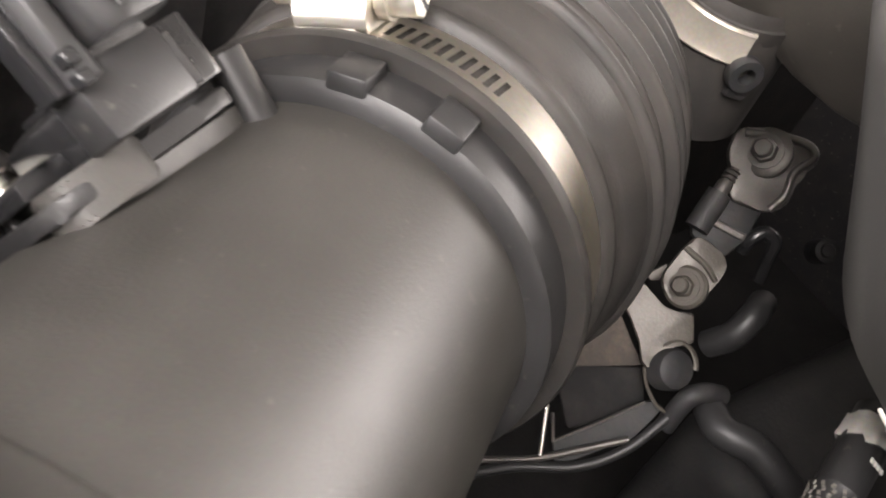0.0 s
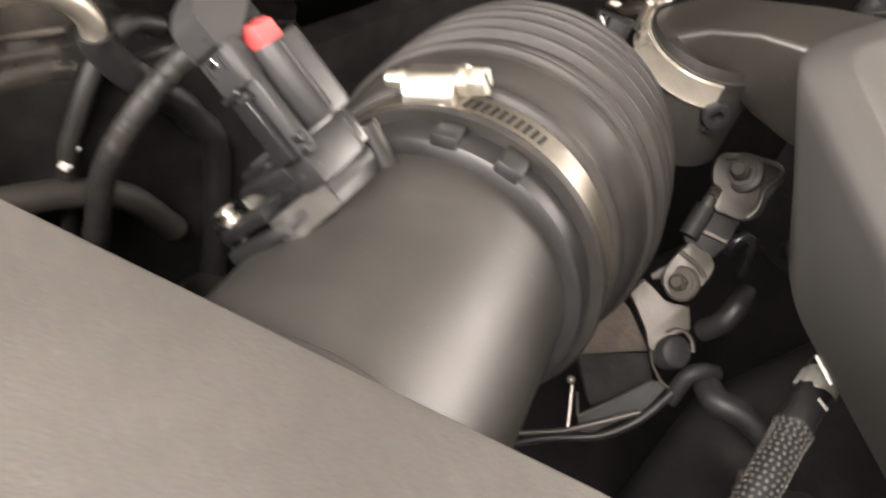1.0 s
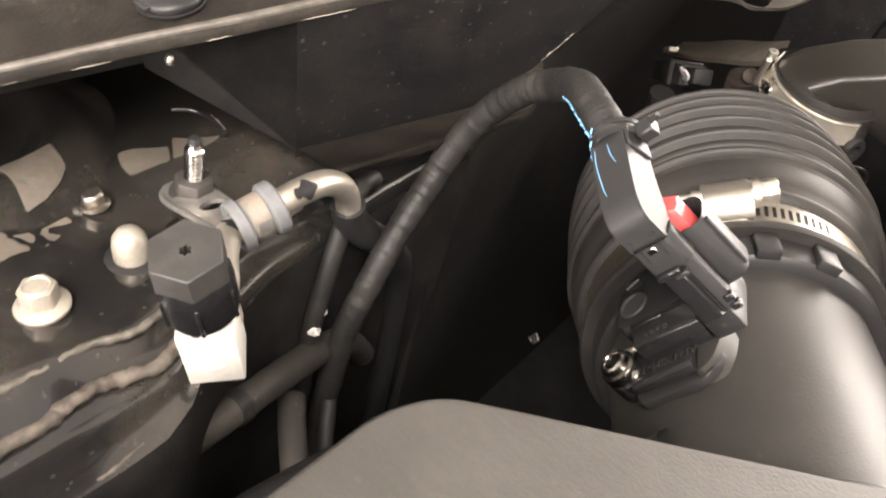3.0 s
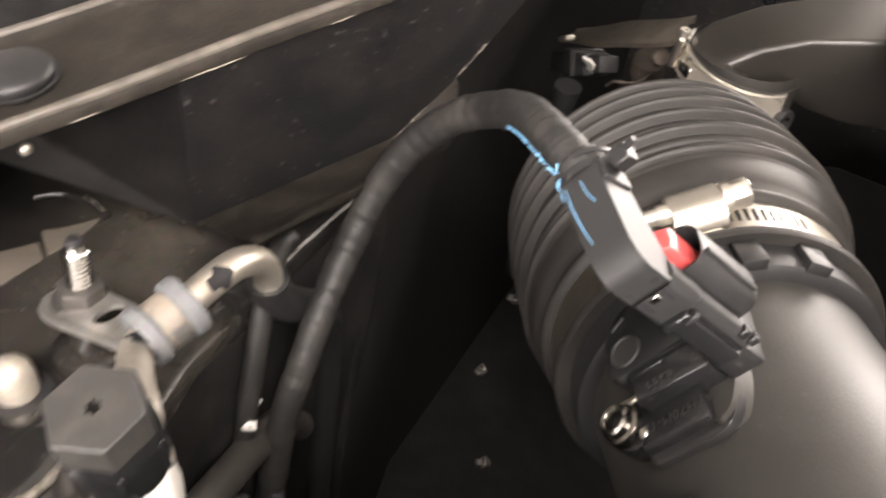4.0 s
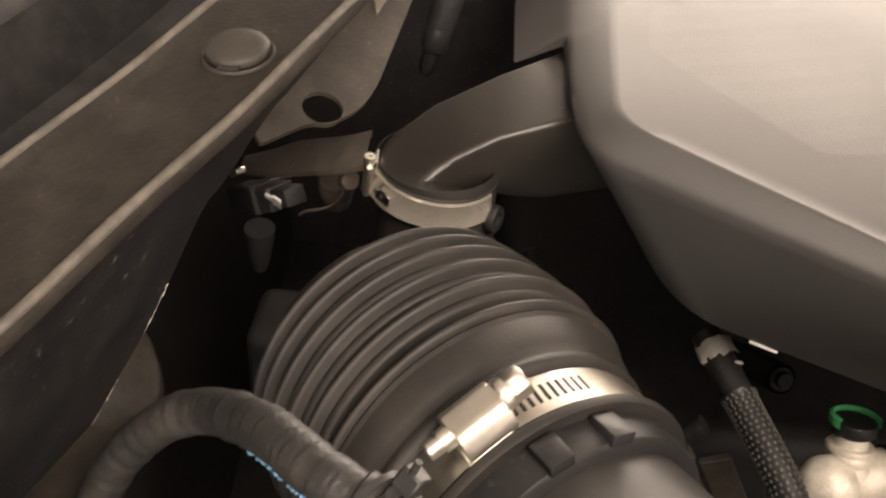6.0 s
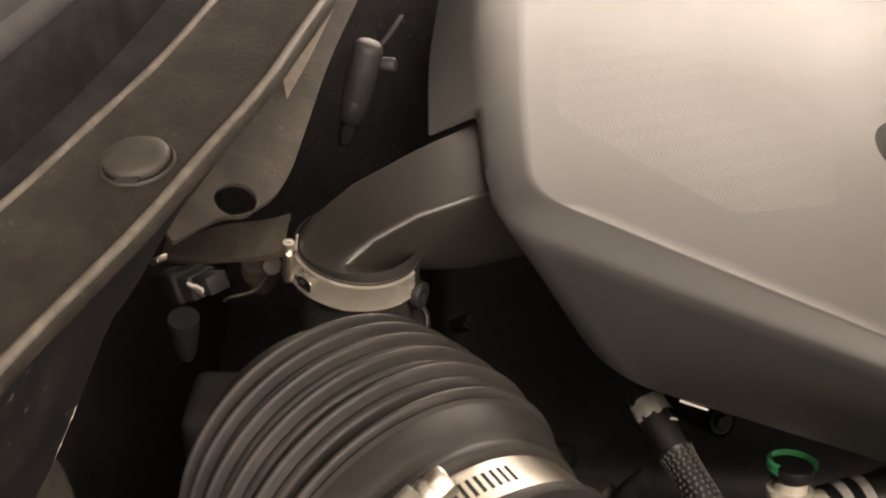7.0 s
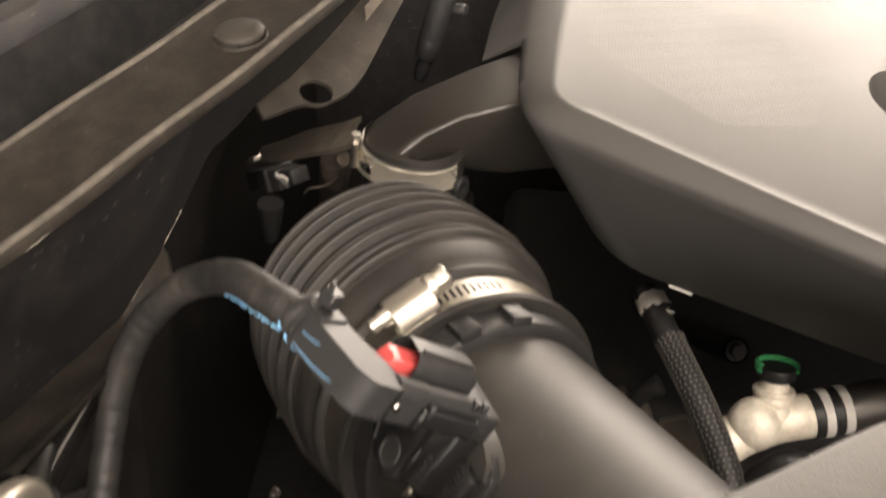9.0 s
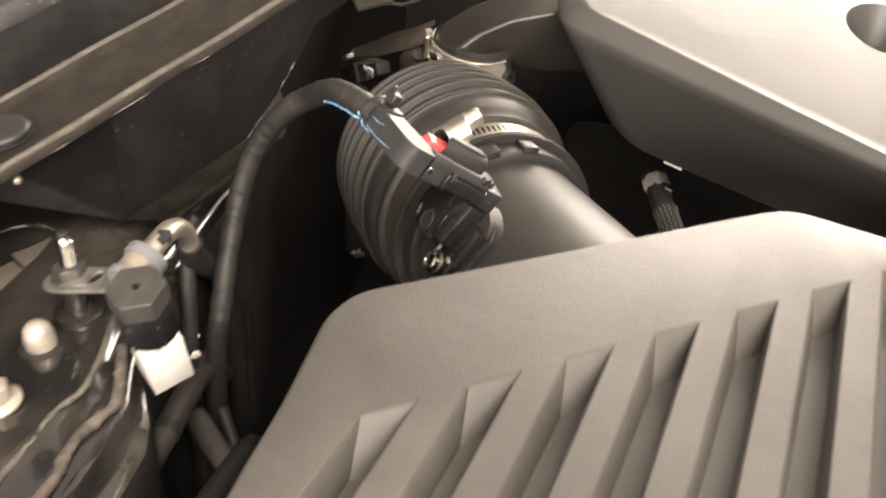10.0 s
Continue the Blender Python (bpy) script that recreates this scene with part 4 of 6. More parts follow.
# ---- airflow sensor and its plug ----
SENS = TUBE @ SEAT @ Matrix.Translation((0, -0.046, 0.05)) @ pose(0, 0, 0, 0, -9.5, 0) @ pose(0, 0, 0, 0, 0, -10)  # x across, y towards the boot, z out
shoulder = rounded([(0.0036, -0.0115), (0.008, -0.009), (0.0105, -0.003), (0.0112, 0.004), (0.0036, 0.004)], [0.001, 0.003, 0.003, 0.002, 0.001], 4)
part("seat_shoulder", moved(prism(shoulder, -0.0125, -0.0055, 0.001, 3), TUBE.inverted() @ SENS), PIPE, pipe, "raised shoulder beside the sensor")
sensor = thing("airflow_sensor", "black plastic mass airflow sensor screwed onto the intake pipe", "sensor", SENS)
plate = rounded([(-0.0155, -0.0128), (0.0045, -0.0132), (0.0095, -0.0075), (0.0105, 0.012), (0.0105, 0.0235), (-0.0105, 0.0235), (-0.0175, 0.017), (-0.018, 0.0)], [0.002, 0.003, 0.004, 0.003, 0.004, 0.004, 0.003, 0.002], 3)
part("base_plate", prism(plate, -0.0102, -0.0072, 0.0006, 2), BLACK, sensor)
ear = rounded([(-0.012, -0.0085), (-0.0185, -0.0088), (-0.0243, -0.0045), (-0.0245, 0.001), (-0.02, 0.0048), (-0.012, 0.005)], 0.0035, 4)
part("screw_ear", prism(ear, -0.0105, -0.0042, 0.0006, 2), SENSOR, sensor)
part("body", prism(rounded([(-0.0152, 0.0045), (0.0105, 0.0045), (0.0115, 0.0235), (-0.01, 0.0235), (-0.0155, 0.0165)], 0.002, 3), -0.0055, 0.0052, 0.0004, 2), SENSOR, sensor)
part("body_rib", sweep([(-0.0125, 0.0185, 0.0053), (-0.0085, 0.0205, 0.0053)], 0.0005, 8), SENSOR, sensor)
part("body_rib", sweep([(-0.0132, 0.0125, 0.0053), (-0.0122, 0.014, 0.0053)], 0.0006, 8), SENSOR, sensor)
# the stepped shoulder: a sloping tread, a riser and a lower tread
part("upper_step", prism([(0.0046, -0.0055), (0.0046, 0.0038), (0.0034, 0.004), (-0.0016, 0.0022), (-0.0024, 0.0016), (-0.0026, -0.0055)], -0.0108, 0.0088, 0.0003, 1, axis="x"), SENSOR, sensor)
part("step_rib", box(-0.0105, -0.001, 0.0028, 0.0044, 0.0032, 0.0044, 0.0003, 1), SENSOR, sensor)
part("lower_step", prism([(-0.0024, -0.0055), (-0.0024, -0.0021), (-0.0103, -0.0023), (-0.0112, -0.003), (-0.0114, -0.0055)], -0.0142, 0.0036, 0.0004, 2, axis="x"), SENSOR, sensor)
part("seal_disc", lathe([(0.0, 0.0054), (0.0034, 0.0054), (0.0037, 0.0057), (0.0041, 0.0057), (0.0044, 0.0054), (0.0044, 0.005)], 36), PLUG, sensor, "round grey disc").location = (-0.0095, 0.0105, 0)
part("socket", box(0.0095, 0.0182, -0.0035, 0.0125, -0.006, 0.0045, 0.001, 2), BLACK, sensor)
for x, w in ((0.0112, 0.0022), (0.0142, 0.0012), (0.0168, 0.0018)):
    part("socket_rib", box(x - w / 2, x + w / 2, 0.0122, 0.0138, -0.0055, 0.003, 0.0003, 1), BLACK, sensor)


def moulded_text(words, size, m, parent):
    """Raised writing in the plastic, laid flat on a face."""
    curve = bpy.data.curves.new("moulded_text", "FONT")
    curve.body, curve.size, curve.extrude, curve.align_x, curve.align_y = words, size, 0.00012, "CENTER", "CENTER"
    curve.space_character = 1.15
    curve.materials.append(PLUG)
    ob = new("moulded_text", curve)
    ob.parent, ob.matrix_basis = parent, m
    return tagged(ob, "raised grey part number")


moulded_text("9423", 0.0034, Matrix.Translation((-0.0035, 0.0007, 0.0029)) @ pose(0, 0, 0, 19, 0, 0) @ pose(0, 0, 0, 0, 0, 180), sensor)
moulded_text("AFH70M-121", 0.0034, Matrix.Translation((-0.0045, -0.0068, -0.0021)) @ pose(0, 0, 0, 1.5, 0, 180), sensor)
screw = part("torx_screw", lathe([(0.0024, -0.0014), (0.0024, 0.0016), (0.0027, 0.0022), (0.0034, 0.0024), (0.004, 0.0018), (0.0042, 0.0), (0.0051, -0.0004), (0.0053, -0.001), (0.0052, -0.0038)], 36), SCREW, sensor, "shiny star-drive screw")
screw.location = (-0.0187, -0.0021, -0.0008)
# near-black disc paints the shade at the bottom of the hole
part("drive_hole", lathe([(0.0025, -0.0006), (0.0012, -0.0008), (0.0, -0.0008)], 12), NEAR_BLACK, screw)
part("lock_washer", moved(joined(box(-0.001, 0.0062, 0.0046, 0.0064, -0.0026, -0.0012, 0.0004, 1), box(0.0045, 0.0066, -0.0062, -0.0035, -0.003, -0.001, 0.0004, 1), box(-0.0068, -0.0048, 0.003, 0.0055, -0.0034, -0.0018, 0.0004, 1)), Matrix()), STEEL, screw, "bright bent washer tongues")

PLUGPOSE = SENS @ Matrix.Translation((0.016, 0, 0))
plug = thing("wiring_plug", "dark grey electrical plug with a red locking tab", "connector", PLUGPOSE)
part("shell", box(-0.0048, 0.0018, -0.0042, 0.0118, 0.0015, 0.0275, 0.001, 2), SENSOR, plug)
part("front_rail", prism(rounded([(-0.0046, -0.003), (-0.0046, -0.0056), (0.0008, -0.0058), (0.0012, -0.003)], 0.0006, 2), 0.0022, 0.0195, 0.0003, 1), SENSOR, plug)
part("side_rail", prism(rounded([(0.0012, -0.003), (0.0016, -0.0044), (0.0048, -0.0036), (0.0052, -0.001), (0.0042, 0.0)], 0.0007, 2), 0.0018, 0.0222, 0.0004, 1), PLUG, plug)
part("shoulder", prism(rounded([(-0.0058, -0.005), (0.0038, -0.0052), (0.0056, -0.0035), (0.005, 0.0008), (-0.0052, 0.0012)], 0.0012, 3), 0.0205, 0.0298, 0.0005, 2), PLUG, plug)
part("lip", box(-0.005, 0.0014, -0.0068, -0.0035, 0.0192, 0.0212, 0.0004, 1), SENSOR, plug)
part("lip", box(-0.0012, 0.0024, -0.0062, -0.004, 0.0178, 0.0192, 0.0003, 1), PLUG, plug)
for z0 in (0.0035, 0.0065):
    part("end_tooth", box(0.003, 0.0056, -0.0044, -0.0022, z0 - 0.0022, z0, 0.0003, 1), SENSOR, plug)
# the hollow tower that the red tab slides into
tower_out = rounded([(0.0018, 0.0), (0.0082, 0.0008), (0.0102, 0.0036), (0.0099, 0.0105), (0.0074, 0.0132), (0.0018, 0.0135)], [0.001, 0.003, 0.004, 0.003, 0.003, 0.001], 4)
middle_t = Vector((0.0062, 0.0067))


def tower_ring(scale, z, lean=0.0):
    return [((p[0] - middle_t.x) * scale + middle_t.x, (p[1] - middle_t.y) * scale + middle_t.y, z - lean * (p[0] - 0.0035)) for p in tower_out]


part("latch_cover", loft([tower_ring(0.9, 0.0052), tower_ring(1.0, 0.0065), tower_ring(1.0, 0.0235, 0.12), tower_ring(0.97, 0.0252, 0.12), tower_ring(0.86, 0.025, 0.12), tower_ring(0.78, 0.012)], bottom=True), BLACK, plug, "black hollow latch cover")
part("tower_ridge", sweep([(0.0102, 0.004, 0.007), (0.0102, 0.004, 0.0232)], 0.0006, 8), BLACK, plug)
hood = rounded([(-0.0056, 0.0295), (-0.0058, 0.0375), (-0.0022, 0.0412), (0.0172, 0.0492), (0.0205, 0.0405), (0.0112, 0.0358), (0.0008, 0.0288)], [0.0006, 0.0045, 0.0055, 0.0012, 0.001, 0.003, 0.001], 8)
part("hood", prism(hood, -0.0052, 0.0046, 0.0008, 2, axis="x"), PLUG, plug, "smooth grey cable hood", angle=50)
for side_x in (-0.0054, 0.0044):
    part("hood_cheek", prism(rounded([(0.012, 0.0465), (0.0178, 0.0488), (0.0205, 0.041), (0.015, 0.0375)], 0.0012, 3), side_x, side_x + 0.001, 0.0004, 1, axis="x"), PLUG, plug)


def on_hood(x, y):
    """A point just above the hood's sloping back."""
    return Vector((x, y, 0.0414 + (y + 0.0022) * 0.0080 / 0.0194))


for pts in (((-0.004, 0.0145), (-0.0042, 0.0095), (-0.0036, 0.004), (-0.003, 0.0012)), ((-0.0002, 0.0142), (0.0002, 0.011), (0.0012, 0.0085))):
    part("blue_stroke", sweep(spline([on_hood(*p) for p in pts], 5), lambda s: 0.00012 * (0.6 + 0.4 * math.sin(s * 3.1)), 6), BLUE, plug, "blue paint stroke")
tab = bmesh.new()
top_face = [(0.0016, 0.0034, 0.031), (0.006, 0.0038, 0.0292), (0.0062, 0.0068, 0.0287), (0.006, 0.0098, 0.0292), (0.0016, 0.0102, 0.0307), (0.0015, 0.0068, 0.0305)]
loft([[(x, y, 0.017) for x, y, z in top_face], [(x, y, z - 0.0007) for x, y, z in top_face], [(0.004 + (x - 0.004) * 0.86, 0.0068 + (y - 0.0068) * 0.9, z) for x, y, z in top_face]], tab)
part("locking_tab", tab, RED, plug, "red locking tab", angle=30)
# near-black wedge imitates the shaded slot between hood and tab
part("tab_slot", prism(rounded([(0.0008, 0.0293), (0.012, 0.0293), (0.0118, 0.0356)], 0.0005, 2), -0.002, 0.0022, 0.0002, 1, axis="x"), NEAR_BLACK, plug)
# surface discs darkened to imitate the shade inside pin holes
for x in (0.0024, -0.0042):
    part("pin_hole", moved(lathe([(0.0, 0.0001), (0.0008, 0.0001), (0.00085, -0.001)], 14), Matrix.Translation((x, -0.0058, 0.0322)) @ pose(0, 0, 0, 90, 0, 0)), DARK, plug)
part("latch_window", box(-0.0022, 0.0002, -0.0055, -0.005, 0.0268, 0.0286, 0.0002, 1), CHROME, plug, "small bright latch window")
# thin dark boxes in place of shaded slits
for x in (-0.0036, 0.0016):
    part("latch_slit", box(x - 0.0003, x + 0.0003, -0.0054, -0.0049, 0.025, 0.0292), DARK, plug)

cable = thing("wiring_harness", "tape-wrapped black wiring harness running down from the plug", "cable", pose(-0.205, 0.035, 0.84))
K = Vector((-0.205, 0.035, 0.84))
end = PLUGPOSE @ Vector((-0.0003, 0.0178, 0.0438))
cable_line = spline([Vector(p) - K for p in (end, (-0.1425, 0.0365, 0.9502), (-0.1548, 0.0484, 0.9462), (-0.169, 0.0615, 0.9352), (-0.1815, 0.067, 0.9245), (-0.194, 0.0685, 0.9085), (-0.2015, 0.0655, 0.891), (-0.2035, 0.057, 0.8755), (-0.2022, 0.0435, 0.861), (-0.2008, 0.032, 0.8445), (-0.2016, 0.0245, 0.8244), (-0.203, 0.022, 0.795), (-0.205, 0.02, 0.75), (-0.208, 0.02, 0.66))], 40)
part("wrap", sweep(cable_line, lambda s: 0.0047 + 0.00022 * ((s * 58 + 0.7 * noise.noise((s * 40, 5, 0))) % 1.0) + 0.0004 * noise.noise((s * 60, 0, 0)), 18), TAPE, cable, angle=60)
tie = basis(end - K + (PLUGPOSE.to_3x3() @ Vector((0, 0.0005, 0))), PLUGPOSE.to_3x3() @ Vector((1, 0, 0)), PLUGPOSE.to_3x3() @ Vector((0, 0.35, -0.94)), PLUGPOSE.to_3x3() @ Vector((0, 0.94, 0.35)))
part("cable_tie", moved(lathe([(0.0061, -0.0006), (0.0066, -0.0006), (0.0066, 0.0006), (0.0061, 0.0006), (0.0061, -0.0006)], 30), tie @ Matrix.Translation((0, 0, 0.0032))), BLACK, cable, "second turn of the tie")
part("cable_tie", moved(joined(lathe([(0.0062, -0.0009), (0.0069, -0.0009), (0.0069, 0.0009), (0.0062, 0.0009), (0.0062, -0.0009)], 30), box(0.0062, 0.0105, -0.002, 0.002, -0.0022, 0.0022, 0.0004, 1), sweep([(0.008, -0.001, 0), (0.0105, -0.0015, 0.0003), (0.013, -0.0022, 0.0004)], 0.0007, 8)), tie), BLACK, cable, "grey cable tie with a cut tail")
mouth = upright(cable_line[10], cable_line[10] - cable_line[16])
part("sleeve_mouth", moved(lathe([(0.0044, -0.003), (0.0056, -0.002), (0.0058, 0.0008), (0.0054, 0.0014), (0.0048, 0.0008), (0.0046, -0.001)], 26), mouth), TAPE, cable, "frayed open end of the wrap")
# near-black ring whose colour stands for the shade inside the wrap
part("mouth_gap", moved(lathe([(0.0047, -0.0006), (0.0054, -0.0002), (0.0053, 0.0004), (0.0047, 0.0004)], 26), mouth @ Matrix.Translation((0, 0, 0.0011))), NEAR_BLACK, cable, "dark ring imitating the shaded gap in the wrap")
for shift, turn_, long_ in ((0.0014, 205, 0.0022), (0.0, 222, 0.003), (0.0034, 236, 0.002), (-0.002, 214, 0.0024)):
    a = radians(turn_)
    part("blue_dab", moved(sweep([(0.0068 * math.cos(a), 0.0068 * math.sin(a), -long_ / 2), (0.0071 * math.cos(a + 0.1), 0.0071 * math.sin(a + 0.1), 0), (0.0068 * math.cos(a + 0.16), 0.0068 * math.sin(a + 0.16), long_ / 2)], 0.0002, 6), tie @ Matrix.Translation((0, 0, shift))), BLUE, cable, "dab of blue paint on the tie")
marks = cable_line[0:84]
side = Vector((-0.32, -0.68, -0.6)).normalized()
part("blue_marking", sweep([p + side * (0.0048 + 0.0002 * math.sin(i * 2.1)) + Vector((0, 0, 0.0003 * math.sin(i * 1.3))) for i, p in enumerate(marks)], lambda s: 0.0002 + 0.0003 * abs(math.sin(s * 61) * math.sin(s * 23 + 0.5)), 6), BLUE, cable, "blue paint stroke along the wrap")

# thin hose behind the harness
dusty_hose = thing("dusty_hose", "brown dusty hose running forward under the harness", "hose", pose(-0.19, -0.03, 0.83))
part("tube", sweep(spline([Vector(p) - Vector((-0.19, -0.03, 0.83)) for p in ((-0.22, 0.06, 0.77), (-0.2125, 0.038, 0.8), (-0.207, 0.018, 0.813), (-0.203, -0.004, 0.819), (-0.2005, -0.03, 0.82), (-0.199, -0.053, 0.82), (-0.196, -0.1, 0.816), (-0.19, -0.2, 0.8))], 10), lambda s: 0.0056 + 0.0003 * noise.noise((s * 40, 1, 0)), 20), DUSTY_HOSE, dusty_hose, angle=60)
part("clip_band", sweep([Vector((-0.2012, -0.0215, 0.8197)) - Vector((-0.19, -0.03, 0.83)), Vector((-0.2008, -0.0265, 0.8199)) - Vector((-0.19, -0.03, 0.83))], 0.0061, 20), BLACK, dusty_hose, "black band round the hose")
stub = thing("hose_stub", "short dusty black hose stub below the harness", "hose", pose(-0.1885, -0.008, 0.795))
part("tube", sweep(spline([(-0.016, 0.012, 0.004), (-0.006, 0.004, 0.002), (0.005, -0.004, 0.0), (0.016, -0.012, -0.003)], 6), 0.0052, 18), DUSTY_HOSE, stub)
part("end_band", sweep([(0.0125, -0.0095, -0.0022), (0.0155, -0.0118, -0.003)], 0.0057, 18), BLACK, stub)

hose = thing("vacuum_hose", "thin grimy black hose along the wing wall", "hose", pose(-0.217, 0.036, 0.88))
H = Vector((-0.217, 0.036, 0.88))
part("tube", sweep(spline([Vector(p) - H for p in ((-0.222, 0.05, 0.87), (-0.217, 0.038, 0.875), (-0.2125, 0.027, 0.866), (-0.2092, 0.018, 0.845), (-0.2085, 0.0142, 0.826), (-0.21, 0.0145, 0.78), (-0.212, 0.016, 0.52))], 8), 0.0034, 14), TAPE, hose)

part("pale_clip", moved(joined(box(-0.0035, 0.0035, -0.002, 0.002, -0.002, 0.002, 0.0006, 1), box(-0.0006, 0.0006, -0.0006, 0.0006, 0.0018, 0.0085, 0.0002, 1), box(0.003, 0.0055, -0.0008, 0.0008, 0.0005, 0.0018, 0.0003, 1)), Matrix.Translation(Vector((-0.2082, 0.0142, 0.8279)) - H) @ pose(0, 0, 0, -30, 0, -30)), PALE, hose, "pale plastic clip")

# ---- second clamp, duct and the parts round it ----
duct = thing("air_duct", "smooth black plastic air duct running under the engine cover", "duct", pose(-0.1325, 0.2299, 0.88))
D = Vector((-0.1325, 0.2299, 0.88))


# corners round each section: top edge, ridge, foot, back
sections = [
    ([(-0.1525, 0.2345, 0.909), (-0.138, 0.2085, 0.9045), (-0.112, 0.225, 0.893), (-0.125, 0.247, 0.901)], 0.0055),
    ([(-0.1375, 0.2475, 0.9165), (-0.1275, 0.2125, 0.9125), (-0.103, 0.23, 0.888), (-0.118, 0.247, 0.9)], 0.0036),
    ([(-0.113, 0.2585, 0.9265), (-0.112, 0.217, 0.9205), (-0.089, 0.2365, 0.885), (-0.104, 0.254, 0.9)], 0.003),
    ([(-0.0875, 0.2695, 0.935), (-0.0885, 0.2235, 0.9265), (-0.067, 0.247, 0.885), (-0.081, 0.269, 0.9)], 0.003),
    ([(-0.03, 0.3, 0.937), (-0.028, 0.252, 0.93), (-0.01, 0.272, 0.885), (-0.03, 0.297, 0.9)], 0.003)]
rims = [[Vector((-0.133 + r * math.cos(radians(127 + 15 * k)), 0.2265 + r * math.sin(radians(127 + 15 * k)), z)) - D for k in range(24)] for r, z in ((0.0232, 0.86), (0.0233, 0.8985), (0.0222, 0.9035))]
part("shell", loft(rims[2:] + [[Vector(p) - D for p in rounded(q, r, 5)] for q, r in sections]), DUCT, duct, angle=60)
part("cuff", loft(rims, top=False, bottom=True), RUBBER, duct, "black rubber cuff under the clamp", angle=60)

clamp2 = thing("band_clamp", "wide shiny steel band clamp round the black duct", "hose clamp", upright((-0.133, 0.2265, 0.9015), (0.104, -0.072, 0.992)))
part("band", lathe([(0.0238, -0.0105), (0.0259, -0.0105), (0.0262, -0.0098), (0.0257, -0.0088), (0.0245, -0.0017), (0.0247, -0.0008), (0.0243, 0.0), (0.0236, 0.0)], 48, start=146, stop=276), BAND, clamp2)
part("liner", lathe([(0.0232, -0.0135), (0.0238, -0.013), (0.0238, 0.0006), (0.0232, 0.001)], 64), RUBBER, clamp2, "black rubber liner")
for ang, r, top_z, thick in ((146, 0.0268, 0.0032, 0.0016), (152, 0.0272, 0.0018, 0.0014)):
    part("hook", sweep([(r * math.cos(radians(ang)), r * math.sin(radians(ang)), z) for z in (-0.0105, -0.004, top_z)], thick, 12), STEEL, clamp2, "rolled clamp hook")
part("hook_eye", moved(lathe([(0.0008, -0.0016), (0.0022, -0.0016), (0.0024, 0.0), (0.0022, 0.0016), (0.0008, 0.0016)], 18), Matrix.Translation((0.0268 * math.cos(radians(147)), 0.0268 * math.sin(radians(147)), 0.0036)) @ pose(0, 0, 0, 0, 0, 0)), STEEL, clamp2, "rolled eye of the hook")
part("tongue", moved(box(-0.0045, 0.0045, -0.0004, 0.0004, -0.0012, 0.0012, 0.0003, 1), Matrix.Translation((0.0232 * math.cos(radians(140)), 0.0232 * math.sin(radians(140)), 0.002)) @ pose(0, 0, 0, 0, 0, 40)), STEEL, clamp2, "bright end tongue of the band")
part("catch", moved(box(-0.0034, 0.0034, -0.0005, 0.0005, -0.0022, 0.0022, 0.0003, 1), Matrix.Translation((0.0258 * math.cos(radians(172)), 0.0258 * math.sin(radians(172)), -0.0056)) @ pose(0, 0, 0, 0, 0, 262)), CHROME, clamp2, "bright catch of the clamp")
# the band isn't pierced; dark boxes imitate the shade of its slots
for ang in (163, 170):
    part("slot", moved(box(-0.0011, 0.0011, -0.0003, 0.0003, -0.0008, 0.0008, 0.0002, 1), Matrix.Translation((0.0265 * math.cos(radians(ang)), 0.0265 * math.sin(radians(ang)), -0.0055)) @ pose(0, 0, 0, 0, 0, ang + 90)), DARK, clamp2, "dark inset imitating a shaded slot in the band")
LUG = Matrix.Translation((0.0268 * math.cos(radians(280)), 0.0268 * math.sin(radians(280)), -0.0115))
part("lug", moved(lathe([(0.0026, -0.002), (0.005, -0.002), (0.0054, -0.0012), (0.0054, 0.0012), (0.005, 0.002), (0.0026, 0.002), (0.0026, -0.002)], 24), LUG @ pose(0, 0, 0, 80, 0, 10)), DARK, clamp2, "dark grimy clamp lug")
part("lug_plate", moved(box(-0.001, 0.0062, -0.0012, 0.0012, -0.0085, -0.003, 0.0005, 1), LUG @ pose(0, 0, 0, 0, 10, 10)), DARK, clamp2, "dark plate under the lug")

throttle = thing("throttle_housing", "grey metal housing with a black connector behind the boot", "housing", pose(-0.19, 0.262, 0.8))
T = Vector((-0.19, 0.262, 0.8))
low_edge = spline(((-0.2255, 0.2845, 0.8545), (-0.207, 0.2665, 0.866), (-0.188, 0.248, 0.88), (-0.172, 0.233, 0.8915), (-0.16, 0.2225, 0.901)), 5)
bm = bmesh.new()
rows = []
for k, p in enumerate(low_edge):
    deep = 0.01 + 0.0105 * min(1, k / (len(low_edge) - 1) * 2.6)
    rows.append([bm.verts.new(p - T + Vector(q)) for q in ((0, 0.001, -0.0035), (0, 0, -0.0008), (0, 0.0008, 0.0002), (0, deep * 0.5, 0.11 * deep), (0, deep - 0.001, 0.19 * deep), (0, deep, 0.15 * deep), (0, deep, 0.19 * deep - 0.004))])
for a, b in zip(rows, rows[1:]):
    for k in range(6):
        bm.faces.new((a[k], b[k], b[k + 1], a[k + 1]))
bmesh.ops.solidify(bm, geom=bm.faces, thickness=0.0012)
part("top_plate", bm, CASTING, throttle, "brown-grey metal top plate")
part("body", box(-0.035, 0.02, 0.005, 0.05, -0.1, -0.032, 0.008, 3), DARK, throttle)
part("actuator", moved(lathe([(0.0, 0.006), (0.0066, 0.006), (0.0076, 0.005), (0.0078, -0.004), (0.0062, -0.006), (0.006, -0.012)], 28), Matrix.Translation(Vector((-0.1772, 0.2625, 0.8655)) - T) @ pose(0, 0, 0, 20, 0, 0)), RUST, throttle, "round brown actuator under the plate")
